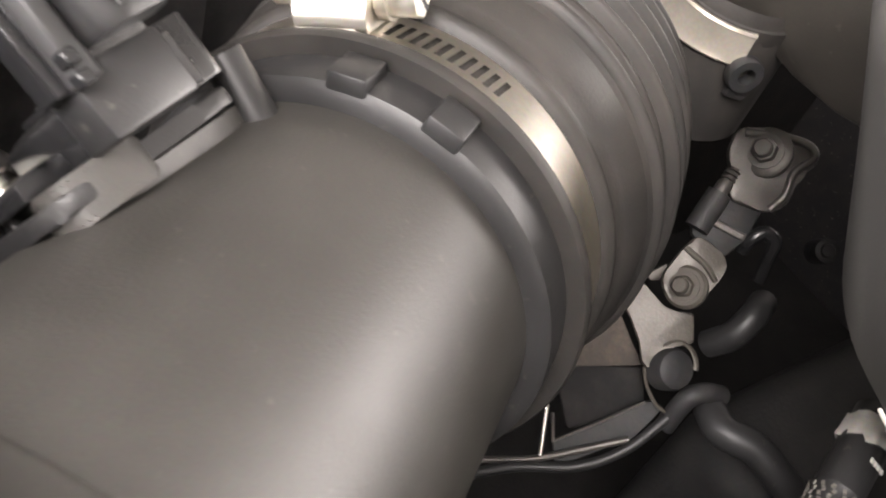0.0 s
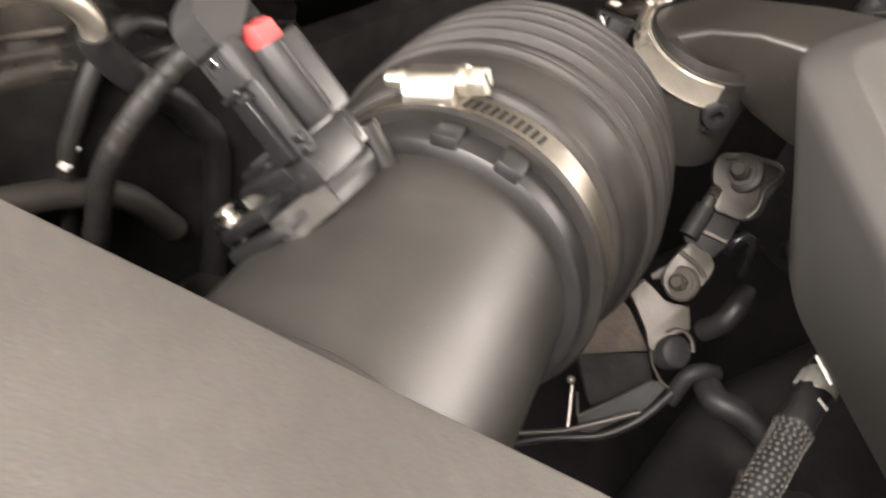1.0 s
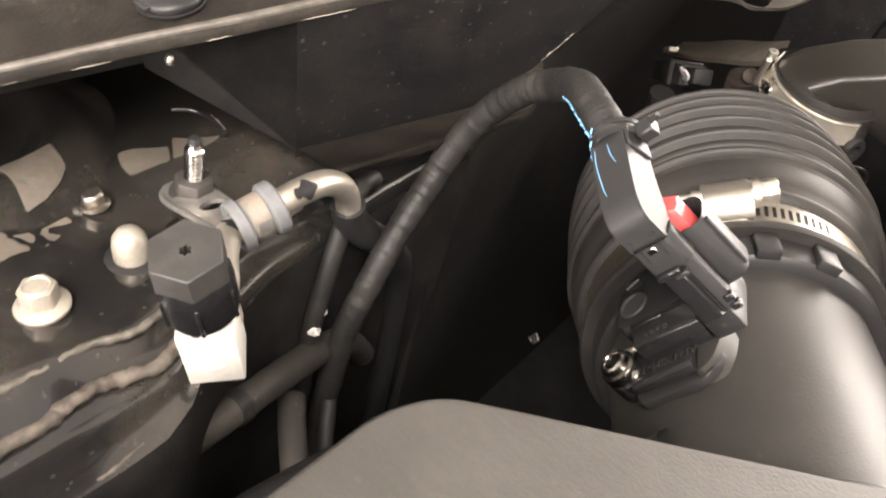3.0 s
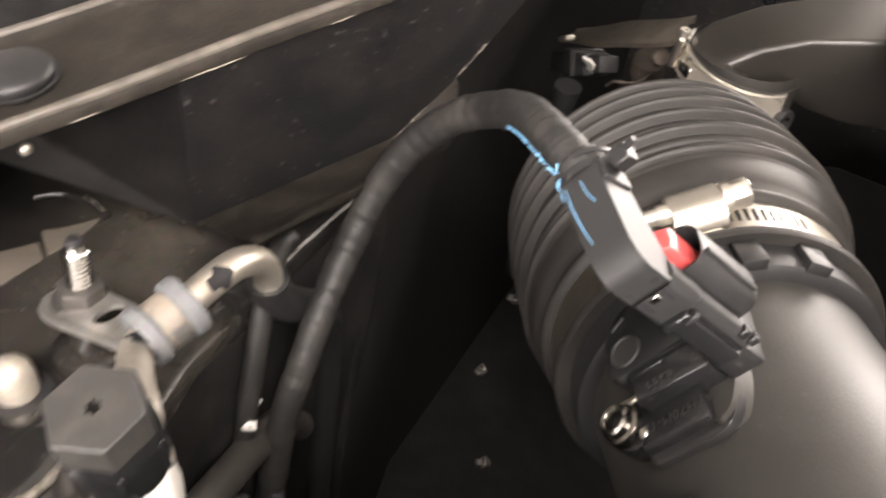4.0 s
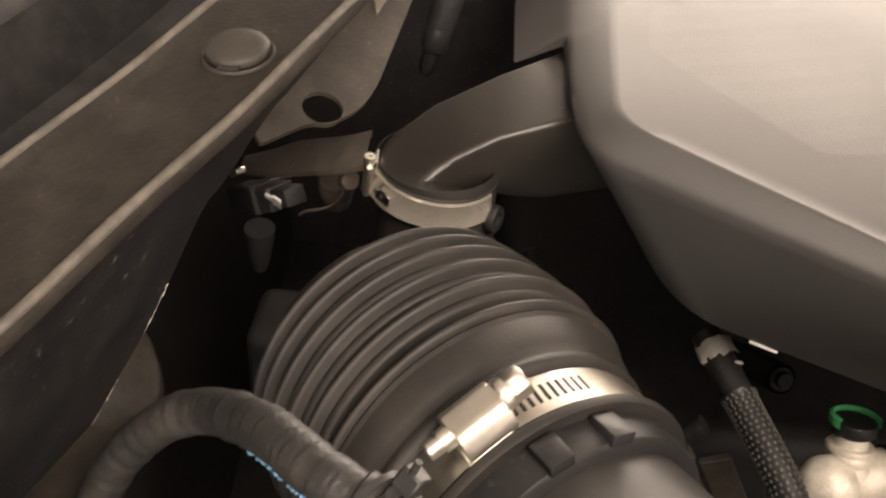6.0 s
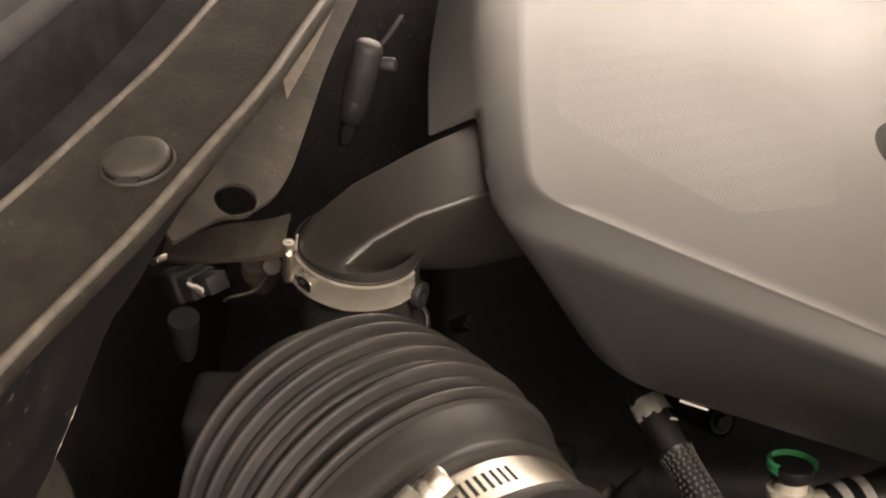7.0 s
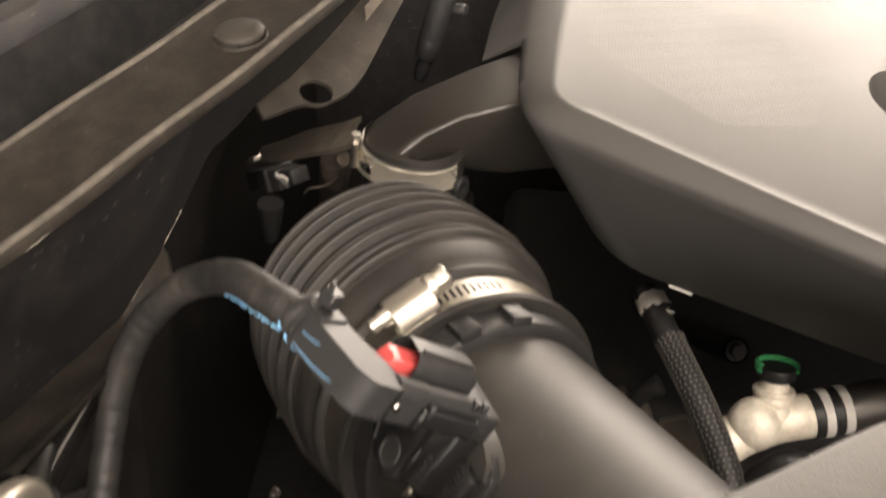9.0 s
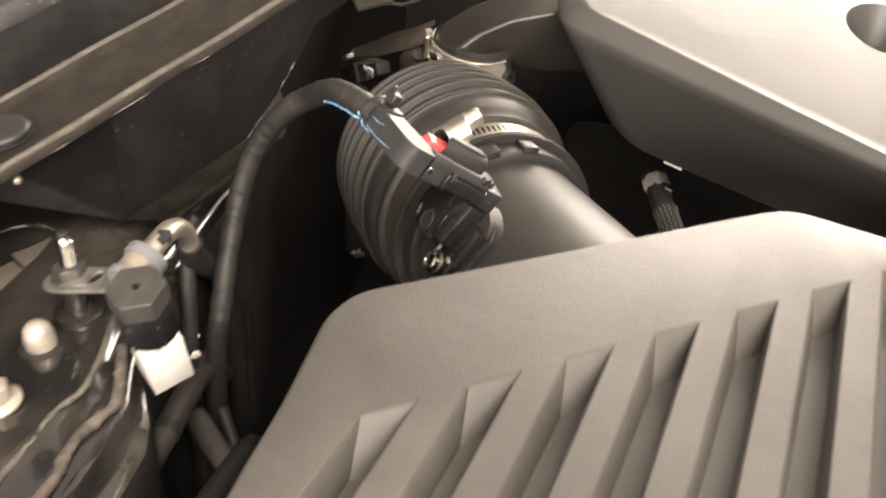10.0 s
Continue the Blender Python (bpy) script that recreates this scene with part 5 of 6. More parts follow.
part("actuator_cap", moved(lathe([(0.0, 0.004), (0.0034, 0.004), (0.0038, 0.003), (0.0038, -0.004)], 20), Matrix.Translation(Vector((-0.168, 0.2375, 0.8835)) - T) @ pose(0, 0, 0, 60, 0, 20)), RUST, throttle, "small brown knurled cap")
HANG = basis(Vector((-0.205, 0.262, 0.857)) - T, (0.055, -0.053, 0.038), (0.6, 0.62, 0.0), Vector((0.055, -0.053, 0.038)).cross(Vector((0.6, 0.62, 0.0))))
part("connector", moved(joined(box(-0.03, 0.008, -0.007, 0.007, -0.006, 0.005, 0.0012, 2), box(0.006, 0.02, -0.005, 0.005, -0.004, 0.004, 0.001, 2), box(-0.012, -0.002, -0.009, 0.009, -0.007, 0.0065, 0.0008, 1)), HANG), DARK, throttle)
part("lead", sweep(spline([Vector(p) - T for p in ((-0.192, 0.256, 0.852), (-0.1875, 0.25, 0.8586), (-0.1806, 0.25, 0.8606), (-0.1755, 0.25, 0.8641), (-0.1722, 0.252, 0.8685))], 5), 0.0007, 8), RUST, throttle, "thin dusty lead")
part("white_clip", moved(joined(box(-0.0022, 0.0022, -0.0006, 0.0006, -0.0045, 0.0045, 0.0003, 1), box(-0.006, -0.0022, -0.0006, 0.0006, -0.002, 0.0015, 0.0003, 1)), Matrix.Translation(Vector((-0.2004, 0.2499, 0.8615)) - T) @ pose(0, 0, 0, 30, 20, -20)), PALE, throttle, "white plastic retaining clip")
part("bright_corner", moved(box(-0.003, 0.004, -0.003, 0.003, -0.0015, 0.0015, 0.0006, 1), Matrix.Translation((-0.036, 0.02, 0.0545)) @ pose(0, 0, 0, 0, -35, -40)), STEEL, throttle, "bright worn corner")
part("spout", moved(lathe([(0.0, 0.0105), (0.0066, 0.0105), (0.0064, 0.006), (0.0048, -0.006), (0.0032, -0.014)], 22), Matrix.Translation(Vector((-0.2085, 0.249, 0.8385)) - T) @ pose(0, 0, 0, 8, 4, 0)), BLACK, throttle, "dull black tapered spout")

# ---- engine cover ----
cover = thing("engine_cover", "silver grey plastic engine cover with rounded edges", "engine cover", pose(0.08, 0.3, 0.84))
V = Vector((0.08, 0.3, 0.84))
def cover_top(x, y):
    return 0.9415 - 0.0434 * (x + 0.064) + 0.1026 * (y - 0.209)


top_line = [(x, y, cover_top(x, y)) for x, y in ((-0.0735, 0.1995), (0.1, 0.0935), (0.3, -0.0075), (0.42, 0.1), (0.42, 0.62), (-0.034, 0.62), (-0.062, 0.36), (-0.0695, 0.272), (-0.0702, 0.264), (-0.0725, 0.228))]
edge_line = [(-0.0875, 0.194, 0.9325), (0.1, 0.09, 0.9185), (0.3, -0.0125, 0.896), (0.44, 0.09, 0.89), (0.44, 0.63, 0.935), (-0.06, 0.64, 0.97), (-0.0865, 0.36, 0.949), (-0.0885, 0.272, 0.9405), (-0.0887, 0.264, 0.94), (-0.0885, 0.228, 0.9365)]
base_line = [(-0.044, 0.186, 0.876), (0.1, 0.14, 0.860), (0.3, 0.09, 0.82), (0.44, 0.12, 0.82), (0.44, 0.64, 0.86), (-0.09, 0.65, 0.9), (-0.107, 0.36, 0.922), (-0.1075, 0.27, 0.926), (-0.0895, 0.2655, 0.9375), (-0.089, 0.226, 0.932)]
radii = [0.024, 0.05, 0.05, 0.05, 0.05, 0.05, 0.05, 0.003, 0.003, 0.01]
cover_rings = [rounded(l, r, 8) for l, r in ((base_line, [0.02] + radii[1:]), (edge_line, [0.028] + radii[1:]), (top_line, radii))]


def blend(a, b, s, bulge=0.0):
    return [tuple(Vector(p) * (1 - s) + Vector(q) * s + Vector((0, 0, bulge))) for p, q in zip(a, b)]


low, mid_ring, high = cover_rings
inner = [(q.x, q.y, cover_top(q.x, q.y) + 0.0003) for q in (Vector(p) + (Vector((0.16, 0.3, 0.94)) - Vector(p)).normalized() * 0.006 for p in high)]
bm = loft([low, blend(low, mid_ring, 0.5), blend(low, mid_ring, 0.88), blend(low, mid_ring, 0.98, 0.0002), blend(mid_ring, high, 0.12, 0.0006), blend(mid_ring, high, 0.35, 0.001), blend(mid_ring, high, 0.78, 0.001), blend(mid_ring, high, 0.92, 0.0007), high, inner], top=False)
bm.verts.ensure_lookup_table()
n = len(low)
last = [bm.verts[i] for i in range(9 * n, 10 * n)]
edges = [bm.edges.get((last[k], last[(k + 1) % n])) for k in range(n)]
hole_c = Vector((0.082, 0.238, cover_top(0.082, 0.238) + 0.0003))
hole = [bm.verts.new(hole_c + Vector((0.022 * math.cos(k * math.pi / 16), 0.03 * math.sin(k * math.pi / 16), 0.1026 * 0.03 * math.sin(k * math.pi / 16) - 0.0434 * 0.022 * math.cos(k * math.pi / 16)))) for k in range(32)]
edges += [bm.edges.new((hole[k], hole[(k + 1) % 32])) for k in range(32)]
bmesh.ops.triangle_fill(bm, use_beauty=True, edges=edges)
cup = [bm.verts.new(v.co + (hole_c - v.co) * 0.2 - Vector((0, 0, 0.02))) for v in hole]
for k in range(32):
    bm.faces.new((hole[k], hole[(k + 1) % 32], cup[(k + 1) % 32], cup[k]))
bm.faces.new(cup)
moved(bm, Matrix.Translation(-V))
part("shell", bm, COVER, cover, angle=62)


def cover_panel(name, points, mat, rise, label):
    """A thin moulded field on the cover's top, with a chamfered rim."""
    field = bmesh.new()
    field.faces.new([field.verts.new((x, y, 0.0)) for x, y in rounded(points, 0.004, 4)])
    bmesh.ops.inset_region(field, faces=field.faces[:], thickness=0.0016, depth=rise)
    bmesh.ops.triangulate(field, faces=[f for f in field.faces if len(f.verts) > 4])
    for v in field.verts:
        v.co.z += cover_top(v.co.x, v.co.y) + 0.00034
    return part(name, moved(field, Matrix.Translation(-V)), mat, cover, label, angle=60)


cover_panel("textured_field", [(-0.0507, 0.3243), (0.0203, 0.3129), (0.0307, 0.2957), (0.0473, 0.2577), (0.03, 0.205), (-0.0082, 0.1953), (-0.0325, 0.2202), (-0.0603, 0.2504)], COVER_MESH, 0.0001, "field of fine moulded dots")
cover_panel("raised_field", [(0.0024, 0.3937), (0.0158, 0.3607), (0.0368, 0.345), (0.0649, 0.3343), (0.073, 0.3849), (0.0757, 0.4079), (0.03, 0.43)], COVER, 0.00025, "slightly raised moulded field")
cover_panel("raised_field", [(0.0389, 0.3331), (0.0348, 0.3096), (0.0531, 0.2743), (0.058, 0.282), (0.064, 0.3265)], COVER, 0.00025, "slightly raised moulded field")
part("edge_strip", moved(box(-0.005, 0.005, -0.0004, 0.0004, -0.0005, 0.0005, 0.0002, 1), Matrix.Translation(Vector((-0.0135, 0.186 - (-0.0135 + 0.044) * 0.3194 - 0.0006, 0.876 - (-0.0135 + 0.044) * 0.111 - 0.0006)) - V) @ pose(0, 0, 0, 0, 6, -18.6)), PALE, cover, "pale strip along the lower edge")

# ---- braided hose, valve and tee ----
braid = thing("braided_hose", "black braided hose with a torn printed tag", "hose", pose(-0.01, 0.19, 0.8))
Bq = Vector((-0.01, 0.19, 0.8))
hose_line = [Vector(p) - Bq for p in spline(((-0.014, 0.196, 0.84), (-0.0085, 0.182, 0.836), (0.003, 0.155, 0.826), (0.013, 0.128, 0.812), (0.02, 0.1, 0.79), (0.024, 0.07, 0.76)), 14)]
part("core", sweep(hose_line, 0.0058, 18), BLACK, braid)
sleeve = hose_line[10:]
part("sleeve", sweep(sleeve, lambda s: 0.0062 + 0.0009 * math.exp(-s * 40), 20), BLACK, braid, "black woven sleeve")
stitches = bmesh.new()
corners = [(x, y, z) for z in (-0.0002, 0.0002) for x, y in ((-0.00042, -0.0006), (0.00042, -0.0006), (0.00042, 0.0006), (-0.00042, 0.0006))]
for i in range(1, len(sleeve) - 1):
    p, q = sleeve[i], sleeve[i + 1]
    t = (q - p).normalized()
    a = t.cross(Vector((0, 0, 1))).normalized()
    b = t.cross(a)
    step = (q - p).length
    wide = 0.0063 + 0.0009 * math.exp(-i / len(sleeve) * 40)
    for j in range(max(1, round(step / 0.0017))):
        for k in range(16):
            ang = 2 * math.pi * (k + 0.25 * ((i + j) % 2)) / 16
            n = a * math.cos(ang) + b * math.sin(ang)
            lean = 20 if k % 2 else -20
            m = basis(p + t * (0.0017 * j) + n * wide, n.cross(t), t, n) @ pose(0, 0, 0, 0, 0, lean)
            vs = [stitches.verts.new(m @ Vector(c)) for c in corners]
            for f in ((4, 5, 6, 7), (0, 1, 5, 4), (1, 2, 6, 5), (2, 3, 7, 6), (3, 0, 4, 7)):
                stitches.faces.new([vs[c] for c in f])
tagged(part("stitches", stitches, BRAID, braid, "fine grey woven stitches"), kind="stuff")
part("collar", sweep([Vector((-0.0205, 0.211, 0.846)) - Bq, Vector((-0.011, 0.188, 0.8375)) - Bq], 0.0062, 18), BLACK, braid)
tagmesh = bmesh.new()
axis_t = Vector((0.0095, -0.023, -0.0085)).normalized()
tm = upright(Vector((-0.017, 0.2035, 0.8435)) - Bq, axis_t)
lathe([(0.0068, -0.004), (0.0072, 0.0), (0.0068, 0.0035)], 22, tagmesh, 30, 300)
for v in tagmesh.verts:
    v.co += Vector((noise.noise(v.co * 300), noise.noise(v.co * 310 + Vector((5, 0, 0))), noise.noise(v.co * 290 + Vector((0, 7, 0))))) * 0.0016
bmesh.ops.solidify(tagmesh, geom=tagmesh.faces, thickness=0.0004)
part("torn_tag", moved(tagmesh, tm), PALE, braid, "torn pale grey tag")
bars = joined(*[moved(box(-0.0006, 0.0006, -0.0022 + 0.0014 * k, -0.0013 + 0.0014 * k, 0.0062, 0.0066), tm @ pose(0, 0, 0.008, 0, 0, 60) @ pose(0, 0, 0, 0, 90, 0) ) for k in range(4)])
part("print_bars", bars, PALE, braid, "pale printed bars")

tee = thing("coolant_tee", "pale cast metal coolant tee with a green-capped valve", "pipe fitting", pose(0.044, 0.19, 0.79))
Tq = Vector((0.044, 0.19, 0.79))
part("run", sweep([Vector(p) - Tq for p in spline(((0.02, 0.178, 0.784), (0.032, 0.184, 0.79), (0.046, 0.189, 0.795), (0.062, 0.192, 0.799)))], 0.0105, 22), CAST, tee)
part("branch", moved(lathe([(0.009, -0.006), (0.009, 0.004), (0.0082, 0.006), (0.0088, 0.0072), (0.0088, 0.0092), (0.0078, 0.0108), (0.0066, 0.0125), (0.0062, 0.0172), (0.0, 0.0172)], 28), upright(Vector((0.044, 0.189, 0.799)) - Tq, (-0.05, 0.35, 0.95))), CAST, tee)
part("knuckle", moved(lathe([(0.0, 0.012), (0.006, 0.011), (0.0102, 0.0075), (0.012, 0.002), (0.0115, -0.005), (0.009, -0.01)], 24), upright(Vector((0.036, 0.184, 0.797)) - Tq, (-0.3, -0.4, 0.85))), CAST, tee, "rounded cast knuckle")
part("collar", moved(lathe([(0.007, -0.0015), (0.0092, -0.0012), (0.0096, 0.0), (0.0092, 0.0012), (0.007, 0.0015)], 26), upright(Vector((0.0435, 0.1935, 0.81)) - Tq, (-0.05, 0.35, 0.95))), CAST, tee, "raised cast collar")
capm = upright(Vector((0.0432, 0.196, 0.8165)) - Tq, (-0.05, 0.3, 0.95))
part("valve_neck", moved(lathe([(0.0, 0.0052), (0.004, 0.0052), (0.0082, 0.0048), (0.0086, 0.0038), (0.0086, 0.0), (0.0066, -0.0015), (0.006, -0.006)], 24), capm), BLACK, tee)
part("valve_stem", moved(lathe([(0.0031, -0.0125), (0.0034, -0.006), (0.0036, -0.0005), (0.0, -0.0005)], 20), capm), CASTING, tee, "brown valve stem")
part("green_cap", moved(lathe([(0.0088, 0.003), (0.0098, 0.0032), (0.0098, 0.0066), (0.0084, 0.0074), (0.008, 0.0068)], 26, start=155, stop=385), capm), GREEN, tee, "green plastic cap ring")
for k in range(4):
    c = Vector((0.064 + 0.0042 * k, 0.1925 + 0.0007 * k, 0.7995 + 0.001 * k)) - Tq
    part("stripe", moved(lathe([(0.0, -0.002), (0.0115, -0.002), (0.0115, 0.002), (0.0, 0.002)], 26), upright(c, (0.97, 0.16, 0.23))), (BLACK, PALE)[k % 2], tee, ("black band", "pale band")[k % 2])
part("outlet_hose", sweep([Vector(p) - Tq for p in spline(((0.079, 0.195, 0.803), (0.1, 0.198, 0.808), (0.14, 0.2, 0.8)))], 0.011, 20), BRACKET, tee, "grey outlet pipe")

fitting = thing("coolant_fitting", "grimy brown cast coolant fitting low beside the tee", "pipe fitting", pose(-0.003, 0.235, 0.7471))
FQ = Vector((-0.003, 0.235, 0.7471))
part("body", sweep([Vector(p) - FQ for p in spline(((-0.0192, 0.25, 0.7475), (-0.0156, 0.248, 0.7423), (-0.0027, 0.244, 0.7283), (0.0107, 0.244, 0.7095)), 5)], lambda s: 0.0088 + 0.0012 * (0.3 < s < 0.45) + 0.0008 * (s > 0.75), 22), GRIMY, fitting, angle=30)
part("neck", sweep([Vector(p) - FQ for p in spline(((-0.008, 0.24, 0.7509), (-0.0031, 0.24, 0.7604), (0.0036, 0.24, 0.7667)), 5)], lambda s: 0.0046 + 0.001 * (s > 0.7), 18), DARK, fitting, "dull black neck", angle=30)
part("block", moved(box(-0.0048, 0.0048, -0.0045, 0.0045, -0.0052, 0.0052, 0.0008, 2), pose(0, 0, 0, 0, -12, 10)), GRIMY, fitting, "small square block")
part("plate", moved(prism(rounded([(0.009, 0.7353), (0.0233, 0.7419), (0.0492, 0.6947), (0.0385, 0.6832)], 0.0015, 3), -0.002, 0.002, 0.0005, 1), Matrix.Translation(-FQ + Vector((0, 0.246, 0))) @ pose(0, 0, 0, 90, 0, 0)), GRIMY, fitting, "flat grey mounting plate")
side_bolt = thing("side_bolt", "small dark bolt on the engine under the cover", "bolt", pose(0.0516, 0.285, 0.7609, 60, 0, 10))
part("head", joined(lathe([(0.0, 0.001), (0.0066, 0.001), (0.0064, 0.0022), (0.0, 0.0022)], 24), prism(hexagon(0.0048, 10), 0.002, 0.006, 0.0006, 1)), DARK, side_bolt)
part("boss", lathe([(0.0082, 0.001), (0.0085, -0.004), (0.009, -0.09)], 24), DARK, side_bolt, "dark boss under the bolt")
loop = thing("rubber_hose", "black rubber hose winding behind the air box", "hose", pose(0.0, 0.13, 0.79))
part("tube", sweep(spline([Vector(p) - Vector((0.0, 0.13, 0.79)) for p in ((-0.014, 0.135, 0.755), (-0.0051, 0.13, 0.7805), (0.0021, 0.13, 0.8), (0.0086, 0.13, 0.8046), (0.0165, 0.13, 0.8036), (0.0235, 0.13, 0.8188), (0.0312, 0.13, 0.8276), (0.0422, 0.13, 0.8267), (0.0548, 0.13, 0.8165), (0.07, 0.132, 0.79))], 8), lambda s: 0.0045 + 0.0003 * math.sin(s * 260), 18), BLACK, loop)
part("end_sleeve", sweep([Vector((0.0527, 0.13, 0.8188)) - Vector((0.0, 0.13, 0.79)), Vector((0.0595, 0.1303, 0.8105)) - Vector((0.0, 0.13, 0.79))], 0.0053, 18), DARK, loop)

# ---- bracket and hardware under the boot ----
AX = Vector((-0.0193, 0.0344, 0.0424)).normalized()
AZ = Vector((0.414, -0.603, 0.678))
AZ = (AZ - AX * AZ.dot(AX)).normalized()
ARM = basis((-0.1014, 0.2489, 0.7915), AX, AZ.cross(AX), AZ)  # x from the lower bolt to the upper one, y to its left, z towards the light
arm = thing("engine_bracket", "stamped grey metal bracket with two hex bolts beside the engine", "bracket", ARM)


def relief(points, z0, z1, r=0.003, bevel=0.001):
    return prism(rounded(points, r, 3), z0, z1, bevel, 2)


part("upper_plate", relief([(0.061, 0.0123), (0.067, 0.0005), (0.0695, -0.014), (0.0636, -0.0195), (0.056, -0.0154), (0.0444, -0.0176), (0.0385, -0.0126), (0.036, 0.002), (0.046, 0.006), (0.05, 0.011)], -0.005, 0.0), BRACKET, arm)
part("upper_rib", sweep(spline([(0.04, -0.0125, 0.0), (0.047, -0.0145, 0.001), (0.056, -0.013, 0.001), (0.0645, -0.0165, 0.0), (0.0675, -0.012, 0.0), (0.065, -0.002, 0.0), (0.06, 0.0095, 0.0)], 5), 0.0016, 10), BRACKET, arm)
part("middle_plate", relief([(0.04, -0.012), (0.04, 0.003), (0.029, 0.008), (0.018, 0.007), (0.0165, -0.009), (0.027, -0.0115)], -0.009, -0.004), DARK, arm)
part("cross_bar", relief([(0.0255, -0.0115), (0.0285, -0.0115), (0.0275, 0.009), (0.0245, 0.009)], -0.006, -0.0025, 0.001), BRACKET, arm)
part("lower_plate", relief([(-0.0027, 0.0075), (0.01, 0.0066), (0.0195, 0.0042), (0.0172, -0.0092), (0.0117, -0.0113), (0.0037, -0.0103), (-0.0043, -0.0085), (-0.0079, -0.0014)], -0.005, 0.0), ALLOY, arm)
part("plate_ridge", sweep(spline([(0.0125, 0.006, 0.0), (0.0115, 0.001, 0.0006), (0.0105, -0.004, 0.0006), (0.0075, -0.0098, 0.0)], 5), 0.0011, 8), ALLOY, arm)
part("plate_tongue", relief([(-0.0021, 0.0111), (0.0054, 0.0065), (-0.0008, 0.0045), (-0.004, 0.009)], -0.014, -0.012, 0.001, 0.0004), ALLOY, arm)
for x, y, mat_, r in ((0.0, -0.0018, ALLOY, 0.0082), (0.0576, -0.001, BRACKET, 0.0094)):
    bolt = part("hex_bolt", joined(lathe([(0.0, -0.0015), (r, -0.0015), (r, 0.0008), (r * 0.86, 0.0018), (0.0, 0.0018)], 28), lathe([(0.0, 0.0018), (r * 0.7, 0.0018), (r * 0.7, 0.0028), (0.0, 0.0028)], 28), prism(hexagon(r * 0.52, 8), 0.0028, 0.0062, 0.0006, 1), lathe([(r * 0.36, 0.006), (r * 0.36, 0.0088), (r * 0.3, 0.0094), (0.0, 0.0094)], 20)), mat_, arm, "hex flange bolt")
    bolt.matrix_basis = Matrix.Translation((x, y, 0.0)) @ pose(0, 0, 0, -24, -8, 0)
sender = part("sender", sweep([(0.0205, 0.0062, 0.0), (0.036, 0.0058, 0.0)], 0.0047, 18), DARK, arm, "small black sender")
part("sender_stem", lathe([(0.0, 0.0108), (0.0018, 0.0108), (0.0022, 0.0098), (0.003, 0.0096), (0.0022, 0.0092), (0.003, 0.0078), (0.0022, 0.0074), (0.003, 0.006), (0.0022, 0.0056), (0.003, 0.004), (0.003, 0.0)], 18), BRACKET, sender, "threaded stem").matrix_basis = Matrix.Translation((0.036, 0.0058, 0.0)) @ pose(0, 0, 0, 0, 90, 0)
part("elbow", sweep(spline([(0.0235, -0.0135, -0.008), (0.0275, -0.0135, -0.004), (0.0325, -0.0165, -0.003), (0.0315, -0.0215, -0.004), (0.025, -0.0235, -0.008), (0.018, -0.026, -0.014)], 6), 0.0027, 14), SENSOR, arm, "black rubber elbow")

strut = thing("support_strut", "pale cast metal support strut below the boot", "strut", ARM)
part("web", relief([(-0.0151, 0.0149), (-0.019, 0.0084), (-0.0264, -0.0008), (-0.0334, -0.0062), (-0.0324, -0.0105), (-0.0231, -0.0105), (-0.0157, -0.0181), (-0.0058, -0.0121), (-0.0083, -0.0078), (-0.0096, -0.0012), (-0.007, 0.0068), (-0.0048, 0.0125)], -0.02, -0.014, 0.0016), ALLOY, strut)
part("boss", lathe([(0.0, 0.004), (0.0052, 0.0038), (0.0074, 0.0026), (0.0084, 0.0), (0.0088, -0.006)], 28), DARK, strut, "black rubber bush").matrix_basis = Matrix.Translation((-0.0285, -0.0165, -0.0145)) @ pose(0, 0, 0, 20, 15, 0)
# lighter arc laid on the black bush in place of its rim highlight
part("boss_highlight", lathe([(0.0085, -0.001), (0.0095, -0.0006), (0.0098, 0.0006), (0.009, 0.0012)], 28, start=-70, stop=70), ALLOY, strut, "metal arc imitating the highlight on the bush").matrix_basis = Matrix.Translation((-0.0265, -0.0165, -0.0125)) @ pose(0, 0, 0, 20, 15, 0)
part("edge", sweep(spline([(-0.0335, -0.0068, -0.0145), (-0.039, -0.0115, -0.0165), (-0.0435, -0.0185, -0.0185), (-0.0445, -0.0235, -0.02)], 5), 0.0007, 8), ALLOY, strut, "bright machined edge")

gear = thing("engine_block", "oily black engine block and pipes deep in the bay", "engine", pose(-0.06, 0.25, 0.5))
GEAR = pose(-0.06, 0.25, 0.5).inverted() @ ARM
part("casing", box(-0.03, 0.4, 0.06, 0.35, 0.0, 0.19, 0.02, 3), DARK, gear)
part("pad", moved(relief([(-0.0155, 0.0243), (-0.0205, 0.0096), (-0.0283, -0.0006), (-0.0333, -0.0093), (-0.0533, 0.0214), (-0.045, 0.03)], -0.04, -0.03, 0.002), GEAR), RUST, gear, "rough brown casting")
